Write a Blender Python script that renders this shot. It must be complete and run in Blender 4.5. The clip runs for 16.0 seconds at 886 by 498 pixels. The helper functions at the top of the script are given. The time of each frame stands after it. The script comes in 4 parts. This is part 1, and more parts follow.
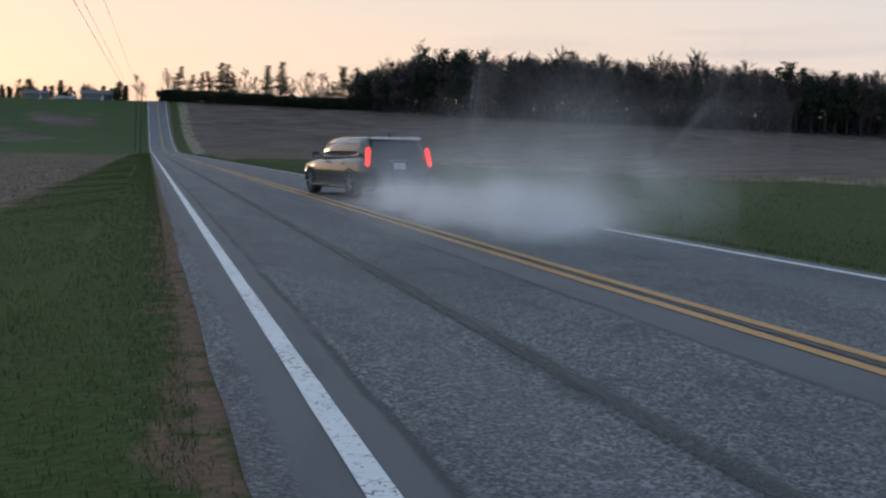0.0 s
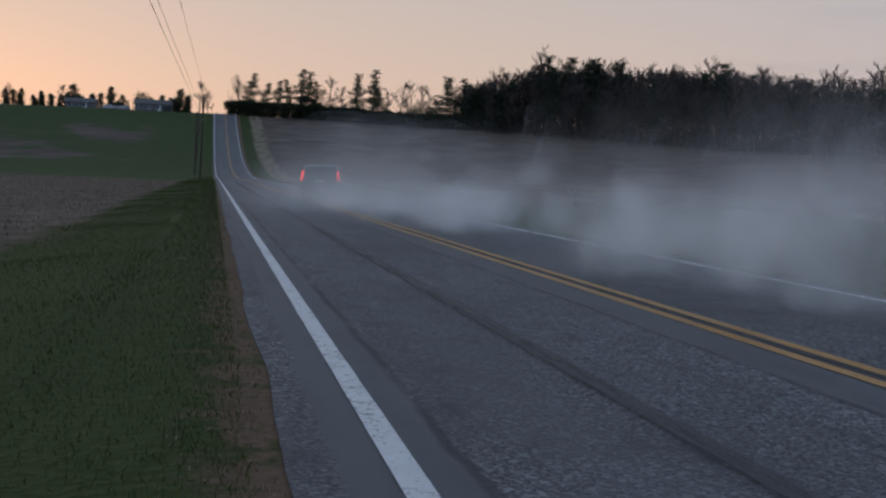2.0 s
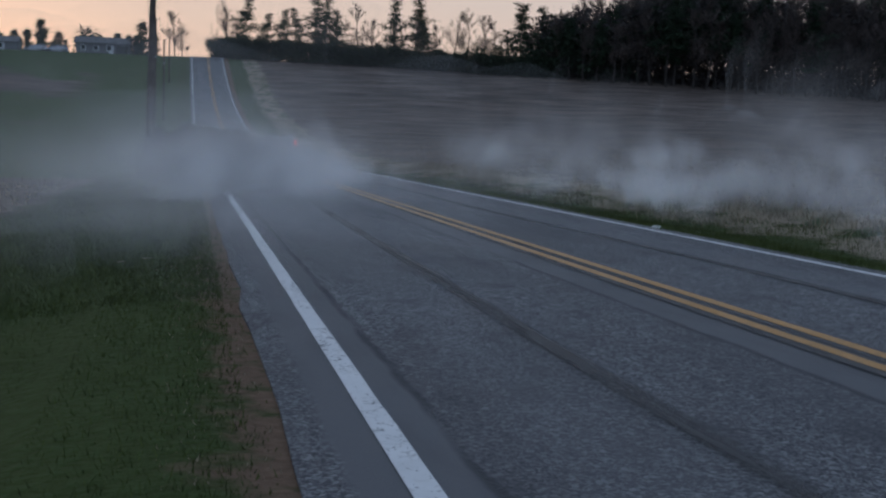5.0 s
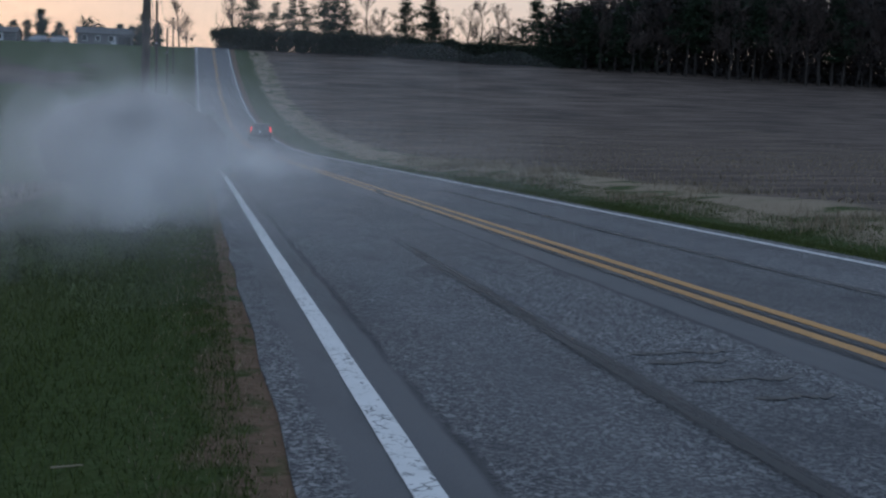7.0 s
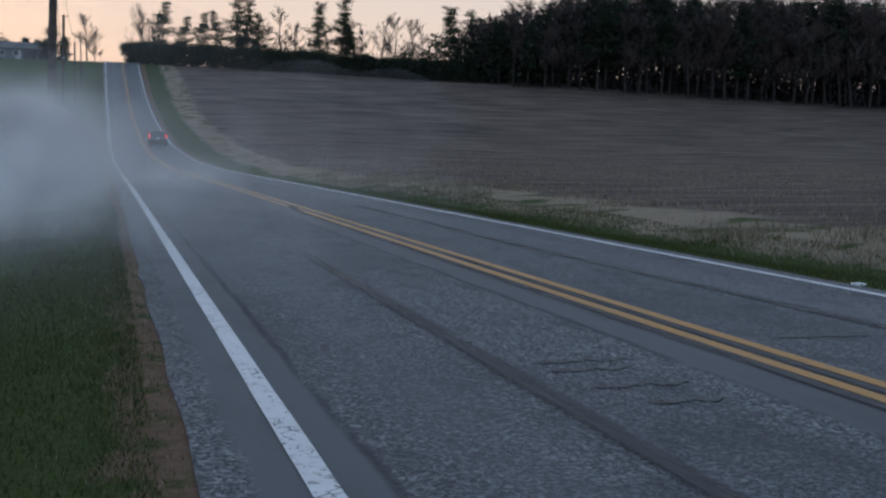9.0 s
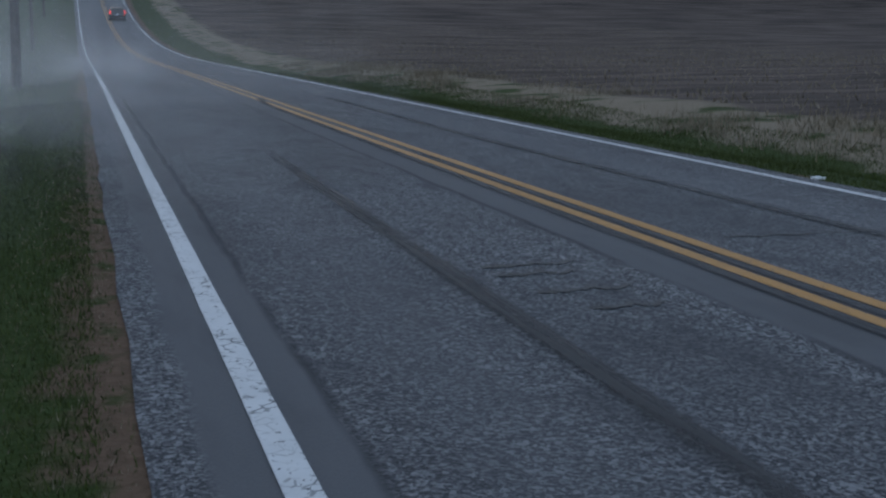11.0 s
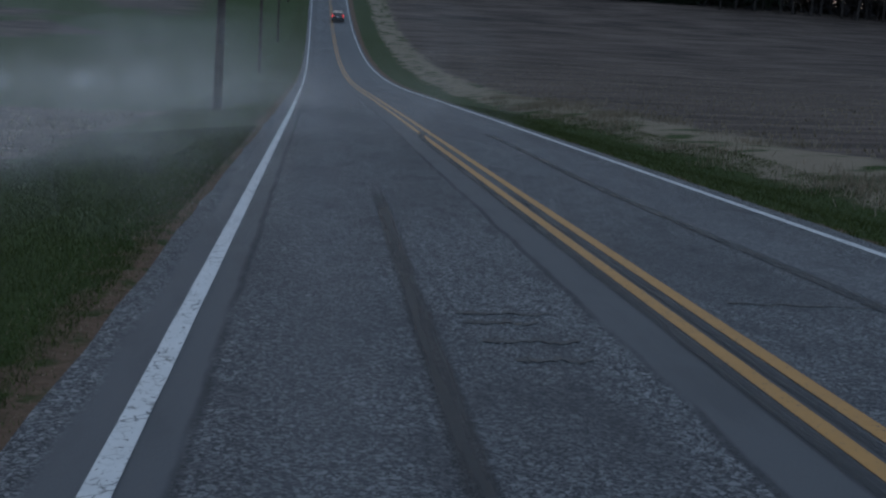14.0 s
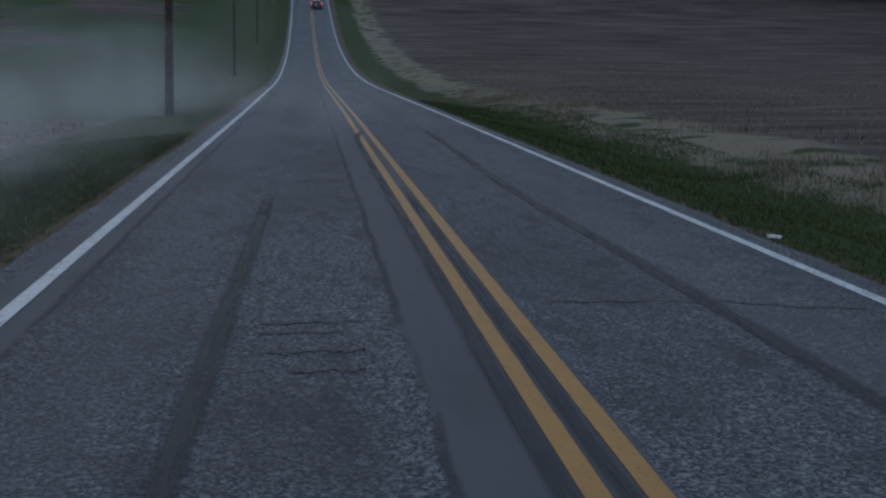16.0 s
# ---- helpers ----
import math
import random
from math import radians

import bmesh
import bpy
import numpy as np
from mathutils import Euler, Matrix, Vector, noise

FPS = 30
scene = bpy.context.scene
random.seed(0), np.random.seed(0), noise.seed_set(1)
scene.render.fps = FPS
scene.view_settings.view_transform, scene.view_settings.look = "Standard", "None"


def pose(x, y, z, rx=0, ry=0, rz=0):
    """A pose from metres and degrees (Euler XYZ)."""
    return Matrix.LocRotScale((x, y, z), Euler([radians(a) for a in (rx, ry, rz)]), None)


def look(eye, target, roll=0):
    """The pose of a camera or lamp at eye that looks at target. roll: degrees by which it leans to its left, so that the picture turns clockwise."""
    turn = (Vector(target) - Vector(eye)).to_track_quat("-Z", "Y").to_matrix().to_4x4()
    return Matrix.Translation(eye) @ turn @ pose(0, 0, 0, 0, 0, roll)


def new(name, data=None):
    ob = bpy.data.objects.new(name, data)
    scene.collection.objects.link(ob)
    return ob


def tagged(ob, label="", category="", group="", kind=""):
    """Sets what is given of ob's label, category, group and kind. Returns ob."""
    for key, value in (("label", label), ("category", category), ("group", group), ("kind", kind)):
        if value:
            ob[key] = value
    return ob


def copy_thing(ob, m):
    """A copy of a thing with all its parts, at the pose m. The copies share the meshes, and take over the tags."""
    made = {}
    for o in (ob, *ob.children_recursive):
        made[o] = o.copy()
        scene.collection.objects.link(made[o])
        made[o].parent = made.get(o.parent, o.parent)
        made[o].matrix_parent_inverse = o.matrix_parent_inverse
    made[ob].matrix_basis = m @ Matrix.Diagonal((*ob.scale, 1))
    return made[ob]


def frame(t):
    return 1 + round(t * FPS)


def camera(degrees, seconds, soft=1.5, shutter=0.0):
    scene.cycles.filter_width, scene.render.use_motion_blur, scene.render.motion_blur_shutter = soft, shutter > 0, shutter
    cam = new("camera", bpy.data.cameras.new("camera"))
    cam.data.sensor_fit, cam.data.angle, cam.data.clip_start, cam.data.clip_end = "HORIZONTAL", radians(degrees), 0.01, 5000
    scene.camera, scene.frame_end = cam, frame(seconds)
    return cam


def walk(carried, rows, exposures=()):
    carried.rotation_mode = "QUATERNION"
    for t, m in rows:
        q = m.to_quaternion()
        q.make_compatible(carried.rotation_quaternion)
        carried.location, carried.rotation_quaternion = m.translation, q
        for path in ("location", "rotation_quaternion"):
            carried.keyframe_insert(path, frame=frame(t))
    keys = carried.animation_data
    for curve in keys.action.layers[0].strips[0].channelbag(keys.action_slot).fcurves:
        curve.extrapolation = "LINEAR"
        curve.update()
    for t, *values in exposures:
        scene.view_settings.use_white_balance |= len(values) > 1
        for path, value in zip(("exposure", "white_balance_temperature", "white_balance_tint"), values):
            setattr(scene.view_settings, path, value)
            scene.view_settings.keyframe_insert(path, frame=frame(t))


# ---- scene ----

# ---------------------------------------------------------------- camera
cam = camera(44.86, 16.0, soft=2.4)
scene.cycles.transparent_max_bounces = 128
# seconds, x, y, z, turn to the right, tilt up, lean
PATH = [
    (0, -0.76, -183.8, 1.171, 15.36, -5.17, 0.87),
    (0.5, -0.75, -164.6, 1.123, 13.61, -4.08, 1.96),
    (1, -0.75, -145.4, 1.150, 13.05, -4.84, 2.27),
    (1.5, -0.69, -126.2, 1.030, 11.06, -3.62, 2.43),
    (2, -0.74, -107.0, 1.111, 12.21, -3.76, 2.09),
    (2.5, -0.70, -87.8, 1.023, 12.59, -3.93, 3.04),
    (3, -0.73, -68.6, 1.073, 13.20, -4.38, 3.00),
    (3.5, -0.72, -49.4, 1.055, 12.60, -3.51, 2.72),
    (4, -0.77, -30.2, 1.202, 13.58, -4.25, 1.33),
    (4.2, -0.77, -23.2, 1.202, 13.46, -5.25, 1.33),
    (5, -0.82, -7.0, 1.232, 13.30, -5.55, 1.50),
    (5.7, -0.84, -1.2, 1.238, 13.15, -5.62, 1.60),
    (6.5, -0.86, 0.10, 1.241, 13.08, -5.66, 1.77),
    (7, -0.78, 0.28, 1.229, 13.01, -5.95, 1.31),
    (7.5, -0.82, 0.18, 1.275, 13.11, -6.12, 1.11),
    (8, -0.81, 0.13, 1.285, 13.58, -5.56, 1.15),
    (8.5, -0.81, 0.12, 1.271, 15.39, -4.85, 1.30),
    (9, -0.76, 0.12, 1.244, 17.46, -5.09, 1.04),
    (9.5, -0.68, 0.25, 1.224, 17.96, -6.25, 0.73),
    (10, -0.69, 0.11, 1.235, 17.85, -8.28, 0.27),
    (10.2, -0.69, 0.14, 1.265, 19.48, -9.45, 0.24),
    (12.5, 0.02, -0.32, 1.433, 15.21, -11.67, 1.11),
    (13, 0.25, -0.42, 1.477, 14.73, -10.86, 1.29),
    (13.5, 0.48, -0.56, 1.526, 13.32, -10.37, 1.37),
    (14, 0.74, -0.68, 1.569, 7.06, -9.71, 2.91),
    (14.5, 1.05, -0.63, 1.590, 5.37, -7.05, 1.64),
    (15, 1.30, -0.72, 1.669, 4.96, -5.80, 0.80),
    (15.5, 1.64, -0.74, 1.675, 3.99, -7.96, 0.91),
    (16, 2.00, -0.82, 1.694, 7.16, -10.03, 0.64),
]
walk(cam, [(t, pose(x, y, z, 90 + up, 0, -turn) @ pose(0, 0, 0, 0, 0, lean)) for t, x, y, z, turn, up, lean in PATH],
     exposures=[(0, 0.5, 6050, 3), (0.5, -0.05, 6000, 6), (1.5, -0.22, 5950, 8), (2.5, 0.05, 5950, 7), (4, 0.0, 5850, 7), (7, 0.24, 5780, 4), (10, 0.34, 5900, 5), (12.5, 0.0, 5700, 2), (16, -0.1, 5700, 2)])

# ---------------------------------------------------------------- light: dusk, the sun just gone ahead of the road
world = bpy.data.worlds.new("dusk")
scene.world = world
world.use_nodes = True
wn, wl = world.node_tree.nodes, world.node_tree.links
wn.clear()
sky = wn.new("ShaderNodeTexSky")
sky.sky_type, sky.sun_disc = "NISHITA", False
sky.sun_elevation, sky.sun_rotation = radians(1.0), radians(-14)
sky.dust_density, sky.air_density = 2.0, 1.0
gen = wn.new("ShaderNodeTexCoord")
sep = wn.new("ShaderNodeSeparateXYZ")
wl.new(gen.outputs["Generated"], sep.inputs[0])
ramp = wn.new("ShaderNodeValToRGB")
wl.new(sep.outputs["Z"], ramp.inputs[0])
e = ramp.color_ramp.elements
e[0].position, e[0].color = 0.0, (0.78, 0.51, 0.37, 1)
e[1].position, e[1].color = 0.9, (0.53, 0.65, 0.87, 1)
for p, c in ((0.06, (0.76, 0.53, 0.41, 1)), (0.16, (0.64, 0.51, 0.44, 1)), (0.36, (0.54, 0.58, 0.66, 1))):
    el = ramp.color_ramp.elements.new(p)
    el.color = c
toward = wn.new("ShaderNodeVectorMath")
toward.operation = "DOT_PRODUCT"
toward.inputs[1].default_value = (-0.26, 0.965, 0.0)
wl.new(gen.outputs["Generated"], toward.inputs[0])
side = wn.new("ShaderNodeMapRange")
side.interpolation_type = "SMOOTHSTEP"
side.inputs["From Min"].default_value, side.inputs["From Max"].default_value = -0.2, 1.0
wl.new(toward.outputs["Value"], side.inputs["Value"])
away = wn.new("ShaderNodeMix")
away.data_type = "RGBA"
away.inputs[6].default_value = (0.35, 0.43, 0.58, 1)
wl.new(side.outputs["Result"], away.inputs[0])
wl.new(ramp.outputs["Color"], away.inputs[7])
# long thin cloud bars
cl_map = wn.new("ShaderNodeMapping")
cl_map.inputs["Scale"].default_value = (1.2, 1.2, 14)
wl.new(gen.outputs["Generated"], cl_map.inputs[0])
cl = wn.new("ShaderNodeTexNoise")
cl.inputs["Scale"].default_value, cl.inputs["Detail"].default_value = 2.2, 4
wl.new(cl_map.outputs[0], cl.inputs["Vector"])
cl_r = wn.new("ShaderNodeMapRange")
cl_r.inputs["From Min"].default_value, cl_r.inputs["From Max"].default_value = 0.54, 0.72
cl_r.inputs["To Max"].default_value = 0.35
wl.new(cl.outputs["Fac"], cl_r.inputs["Value"])
cloud = wn.new("ShaderNodeMix")
cloud.data_type = "RGBA"
cloud.inputs[7].default_value = (0.36, 0.34, 0.37, 1)
wl.new(cl_r.outputs[0], cloud.inputs[0])
wl.new(away.outputs[2], cloud.inputs[6])
bg1, bg2, add, wo = wn.new("ShaderNodeBackground"), wn.new("ShaderNodeBackground"), wn.new("ShaderNodeAddShader"), wn.new("ShaderNodeOutputWorld")
bg1.inputs[1].default_value, bg2.inputs[1].default_value = 0.025, 0.94
wl.new(sky.outputs[0], bg1.inputs[0])
wl.new(cloud.outputs[2], bg2.inputs[0])
wl.new(bg1.outputs[0], add.inputs[0])
wl.new(bg2.outputs[0], add.inputs[1])
wl.new(add.outputs[0], wo.inputs[0])
sun_data = bpy.data.lights.new("sun", "SUN")
sun_data.energy, sun_data.angle, sun_data.color = 0.3, radians(12), (1.0, 0.72, 0.45)
sun = new("sun", sun_data)
sun.matrix_world = look((-26, 96, 6), (0, 0, 0))


# ---------------------------------------------------------------- materials
class Nodes:
    """A node material written line by line."""

    def __init__(self, name, rough=0.8, metal=0.0, spec=0.5):
        self.m = bpy.data.materials.new(name)
        self.m.use_nodes = True
        self.n, self.l = self.m.node_tree.nodes, self.m.node_tree.links
        self.b = self.n["Principled BSDF"]
        self.b.inputs["Roughness"].default_value, self.b.inputs["Metallic"].default_value = rough, metal
        self.b.inputs["Specular IOR Level"].default_value = spec
        self.co = self.n.new("ShaderNodeTexCoord").outputs["Object"]

    def put(self, sock, v):
        if hasattr(v, "links"):
            self.l.new(v, sock)
        elif isinstance(v, tuple) and len(v) == 3 and len(sock.default_value) == 4:
            sock.default_value = (*v, 1)
        else:
            sock.default_value = v

    def noise(self, scale, detail=3.0, stretch=(1, 1, 1), rough=0.55):
        mp = self.n.new("ShaderNodeMapping")
        mp.inputs["Scale"].default_value = stretch
        self.l.new(self.co, mp.inputs[0])
        t = self.n.new("ShaderNodeTexNoise")
        t.inputs["Scale"].default_value, t.inputs["Detail"].default_value, t.inputs["Roughness"].default_value = scale, detail, rough
        self.l.new(mp.outputs[0], t.inputs["Vector"])
        return t.outputs["Fac"]

    def cells(self, scale, feature="F1", out="Distance"):
        t = self.n.new("ShaderNodeTexVoronoi")
        t.feature = feature
        t.inputs["Scale"].default_value = scale
        self.l.new(self.co, t.inputs["Vector"])
        return t.outputs[out]

    def calc(self, op, a, b=0.0):
        t = self.n.new("ShaderNodeMath")
        t.operation = op
        self.put(t.inputs[0], a)
        self.put(t.inputs[1], b)
        return t.outputs[0]

    def band(self, v, lo, hi, a=0.0, b=1.0):
        t = self.n.new("ShaderNodeMapRange")
        t.interpolation_type = "SMOOTHSTEP"
        for i, x in enumerate((v, lo, hi, a, b)):
            self.put(t.inputs[i], x)
        return t.outputs[0]

    def mix(self, f, a, b):
        t = self.n.new("ShaderNodeMix")
        t.data_type = "RGBA"
        self.put(t.inputs[0], f)
        self.put(t.inputs[6], a)
        self.put(t.inputs[7], b)
        return t.outputs[2]

    def axis(self, i):
        t = self.n.new("ShaderNodeSeparateXYZ")
        self.l.new(self.co, t.inputs[0])
        return t.outputs[i]

    def color(self, c):
        self.put(self.b.inputs["Base Color"], c)
        return self

    def bump(self, h, dist=0.01, strength=0.6):
        t = self.n.new("ShaderNodeBump")
        t.inputs["Distance"].default_value, t.inputs["Strength"].default_value = dist, strength
        self.l.new(h, t.inputs["Height"])
        self.l.new(t.outputs[0], self.b.inputs["Normal"])
        return self

    def rough(self, v):
        self.put(self.b.inputs["Roughness"], v)
        return self

    def random(self):
        return self.n.new("ShaderNodeObjectInfo").outputs["Random"]

    def island(self):
        return self.n.new("ShaderNodeNewGeometry").outputs["Random Per Island"]


def grained(name, c1, c2, scale=8.0, fine=60.0, rough=0.8, metal=0.0, bump=0.004, spec=0.4):
    k = Nodes(name, rough, metal, spec)
    n1, n2 = k.noise(scale), k.noise(fine, 2)
    k.color(k.mix(k.band(k.calc("ADD", k.calc("MULTIPLY", n1, 0.6), k.calc("MULTIPLY", n2, 0.4)), 0.35, 0.65), c1, c2))
    if bump:
        k.bump(n2, bump)
    return k.m


def emissive(name, base, glow, strength):
    k = Nodes(name, 0.25)
    k.color(base)
    k.b.inputs["Emission Color"].default_value = (*glow, 1)
    k.b.inputs["Emission Strength"].default_value = strength
    return k.m


def asphalt():
    """Chip seal: pale and dark stones, smooth sealed strips along the paint."""
    k = Nodes("chip_seal", 0.85, 0, 0.35)
    x = k.axis(0)
    wob = k.calc("MULTIPLY", k.calc("SUBTRACT", k.noise(1.3, 3), 0.5), 0.10)
    xx = k.calc("ADD", x, wob)
    smooth = k.calc("MULTIPLY", k.band(xx, -0.30, -0.22), k.calc("SUBTRACT", 1.0, k.band(xx, 0.24, 0.27)))
    mid = k.calc("MULTIPLY", k.band(xx, 2.55, 2.62), k.calc("SUBTRACT", 1.0, k.band(xx, 3.40, 3.48)))
    smooth = k.calc("MAXIMUM", smooth, mid)
    chips = k.cells(80.0, "F1", "Color")
    gs = k.n.new("ShaderNodeSeparateColor")
    k.l.new(chips, gs.inputs[0])
    g = gs.outputs[0]
    big = k.noise(0.55, 4, (1, 0.35, 1))
    rough_c = k.mix(k.band(g, 0.15, 1.0), (0.036, 0.037, 0.041), (0.20, 0.20, 0.207))
    gs2 = k.n.new("ShaderNodeSeparateColor")
    k.l.new(k.cells(46.0, "F1", "Color"), gs2.inputs[0])
    rough_c = k.mix(k.band(gs2.outputs[1], 0.86, 0.93, 0.0, 0.8), rough_c, (0.27, 0.27, 0.275))
    rough_c = k.mix(k.band(gs2.outputs[2], 0.82, 0.9, 0.0, 0.6), rough_c, (0.022, 0.022, 0.025))
    rough_c = k.mix(k.band(big, 0.35, 0.7, 0.0, 0.6), rough_c, (0.060, 0.060, 0.065))
    rough_c = k.mix(k.band(k.noise(2.6, 4, (1, 0.5, 1)), 0.52, 0.7, 0.0, 0.6), rough_c, (0.045, 0.045, 0.05))
    tracks = k.calc("ADD", k.band(k.calc("ABSOLUTE", k.calc("SUBTRACT", xx, 0.85)), 0.5, 0.05, 0, 0.25), k.band(k.calc("ABSOLUTE", k.calc("SUBTRACT", xx, 5.2)), 0.6, 0.1, 0, 0.3))
    rough_c = k.mix(tracks, rough_c, (0.135, 0.135, 0.14))
    tar = k.mix(k.noise(90, 2), (0.075, 0.075, 0.08), (0.105, 0.105, 0.11))
    tar = k.mix(k.band(k.noise(3.0, 4, (1, 0.25, 1)), 0.45, 0.7, 0, 0.5), tar, (0.06, 0.06, 0.064))
    col = k.mix(smooth, rough_c, tar)
    # dark seams at the edges of the sealed strips
    for at in (0.26, 2.58):
        seam = k.band(k.calc("ABSOLUTE", k.calc("SUBTRACT", xx, at)), 0.045, 0.012, 0, 0.75)
        col = k.mix(k.calc("MULTIPLY", seam, k.band(k.noise(2.2, 3, (1, 0.3, 1)), 0.3, 0.55)), col, (0.03, 0.03, 0.034))
    k.color(col)
    h = k.calc("MULTIPLY", k.cells(80.0), k.calc("SUBTRACT", 1.0, k.calc("MULTIPLY", smooth, 0.85)))
    k.bump(h, 0.010, 0.9)
    return k.m


def paint(name, c, crack=0.5, wear=(0.09, 0.09, 0.095)):
    """Road paint with black cracks and worn spots."""
    k = Nodes(name, 0.6, 0, 0.4)
    edge = k.cells(15.0, "DISTANCE_TO_EDGE")
    where = k.calc("MULTIPLY", k.band(k.noise(0.8, 3), 0.42, 0.56), k.band(k.noise(11, 2), 0.47, 0.56))
    cr = k.calc("MULTIPLY", k.band(edge, 0.075, 0.03), where)
    spots = k.band(k.noise(34, 3), 0.63, 0.68)
    dirt = k.mix(k.noise(5, 4), c, tuple(v * 0.72 for v in c))
    k.color(k.mix(k.calc("MAXIMUM", k.calc("MULTIPLY", cr, crack), spots), dirt, wear))
    k.bump(k.noise(70, 2), 0.004)
    return k.m


def rubber():
    k = Nodes("skid_rubber", 0.7)
    k.color(k.mix(k.noise(30), (0.018, 0.018, 0.02), (0.035, 0.035, 0.038)))
    tr = k.n.new("ShaderNodeBsdfTransparent")
    mx = k.n.new("ShaderNodeMixShader")
    u = k.n.new("ShaderNodeTexCoord").outputs["UV"]
    su = k.n.new("ShaderNodeSeparateXYZ")
    k.l.new(u, su.inputs[0])
    across = k.band(k.calc("ABSOLUTE", k.calc("SUBTRACT", su.outputs[0], 0.5)), 0.5, 0.2)
    streak = k.band(k.noise(16, 2, (1, 0.04, 1)), 0.3, 0.6)
    fade = k.band(su.outputs[1], 0.0, 0.012)
    f = k.calc("MULTIPLY", k.calc("MULTIPLY", across, fade), k.calc("ADD", 0.42, k.calc("MULTIPLY", streak, 0.4)))
    k.l.new(f, mx.inputs[0])
    k.l.new(tr.outputs[0], mx.inputs[1])
    k.l.new(k.b.outputs[0], mx.inputs[2])
    k.l.new(mx.outputs[0], k.n["Material Output"].inputs[0])
    return k.m


def soil_and_grass():
    """One sheet: verge grass, bare dirt by the tar, stubble and ploughed strips, winter wheat."""
    k = Nodes("field_ground", 0.95, 0, 0.1)
    x, y = k.axis(0), k.axis(1)
    n_big, n_mid, n_fine = k.noise(0.12, 4), k.noise(0.9, 4), k.noise(14, 3)
    green = k.mix(n_mid, (0.021, 0.032, 0.008), (0.044, 0.059, 0.014))
    green = k.mix(k.band(n_fine, 0.35, 0.7), green, (0.042, 0.060, 0.018))
    wheat = k.mix(n_big, (0.034, 0.052, 0.016), (0.052, 0.072, 0.024))
    dirt = k.mix(n_fine, (0.070, 0.046, 0.030), (0.16, 0.105, 0.070))
    rows = k.noise(0.35, 4, (0.25, 2.2, 1))
    stub = k.mix(k.band(rows, 0.35, 0.65), (0.046, 0.036, 0.032), (0.15, 0.115, 0.095))
    stub = k.mix(k.band(k.noise(5, 3, (0.4, 2, 1)), 0.4, 0.7, 0, 0.6), stub, (0.075, 0.058, 0.045))
    plough = k.mix(k.band(k.noise(1.6, 4, (0.6, 2, 1)), 0.4, 0.65), (0.055, 0.042, 0.034), (0.16, 0.12, 0.095))
    tan = k.mix(n_fine, (0.14, 0.112, 0.08), (0.27, 0.22, 0.16))
    j = k.calc("MULTIPLY", k.calc("SUBTRACT", k.noise(0.5, 4), 0.5), 3.0)
    js = k.calc("MULTIPLY", k.calc("SUBTRACT", k.noise(2.2, 3), 0.5), 1.0)
    xj, yj, xs = k.calc("ADD", x, j), k.calc("ADD", y, k.calc("MULTIPLY", j, 2.0)), k.calc("ADD", x, js)
    # left of the road
    left = k.mix(k.band(xj, -4.6, -3.6), plough, green)
    far_left = k.mix(k.calc("MULTIPLY", k.band(k.noise(0.02, 3), 0.5, 0.56), k.band(x, -14.0, -22.0)), wheat, stub)
    left = k.mix(k.band(yj, 32.0, 36.0), left, k.mix(k.band(xj, -3.4, -2.6), far_left, green))
    left = k.mix(k.calc("MULTIPLY", k.band(xs, -0.82, -0.58), k.band(k.noise(3.5, 4), 0.28, 0.5)), left, dirt)
    # right of the road
    right = k.mix(k.band(xs, 6.55, 6.75), dirt, green)
    wide = k.band(yj, -60.0, -42.0, 15.0, 0.0)
    xj = k.calc("SUBTRACT", xj, wide)
    right = k.mix(k.calc("MULTIPLY", k.band(xj, 9.2, 9.9), k.band(k.noise(0.6, 4), 0.38, 0.5)), right, tan)
    right = k.mix(k.band(xj, 12.2, 13.4), right, stub)
    k.color(k.mix(k.band(x, 2.9, 3.1), left, right))
    k.bump(k.calc("ADD", n_fine, n_mid), 0.06, 0.7)
    return k.m


def blades(name, dark, pale):
    k = Nodes(name, 0.8, 0, 0.2)
    k.color(k.mix(k.island(), dark, pale))
    return k.m


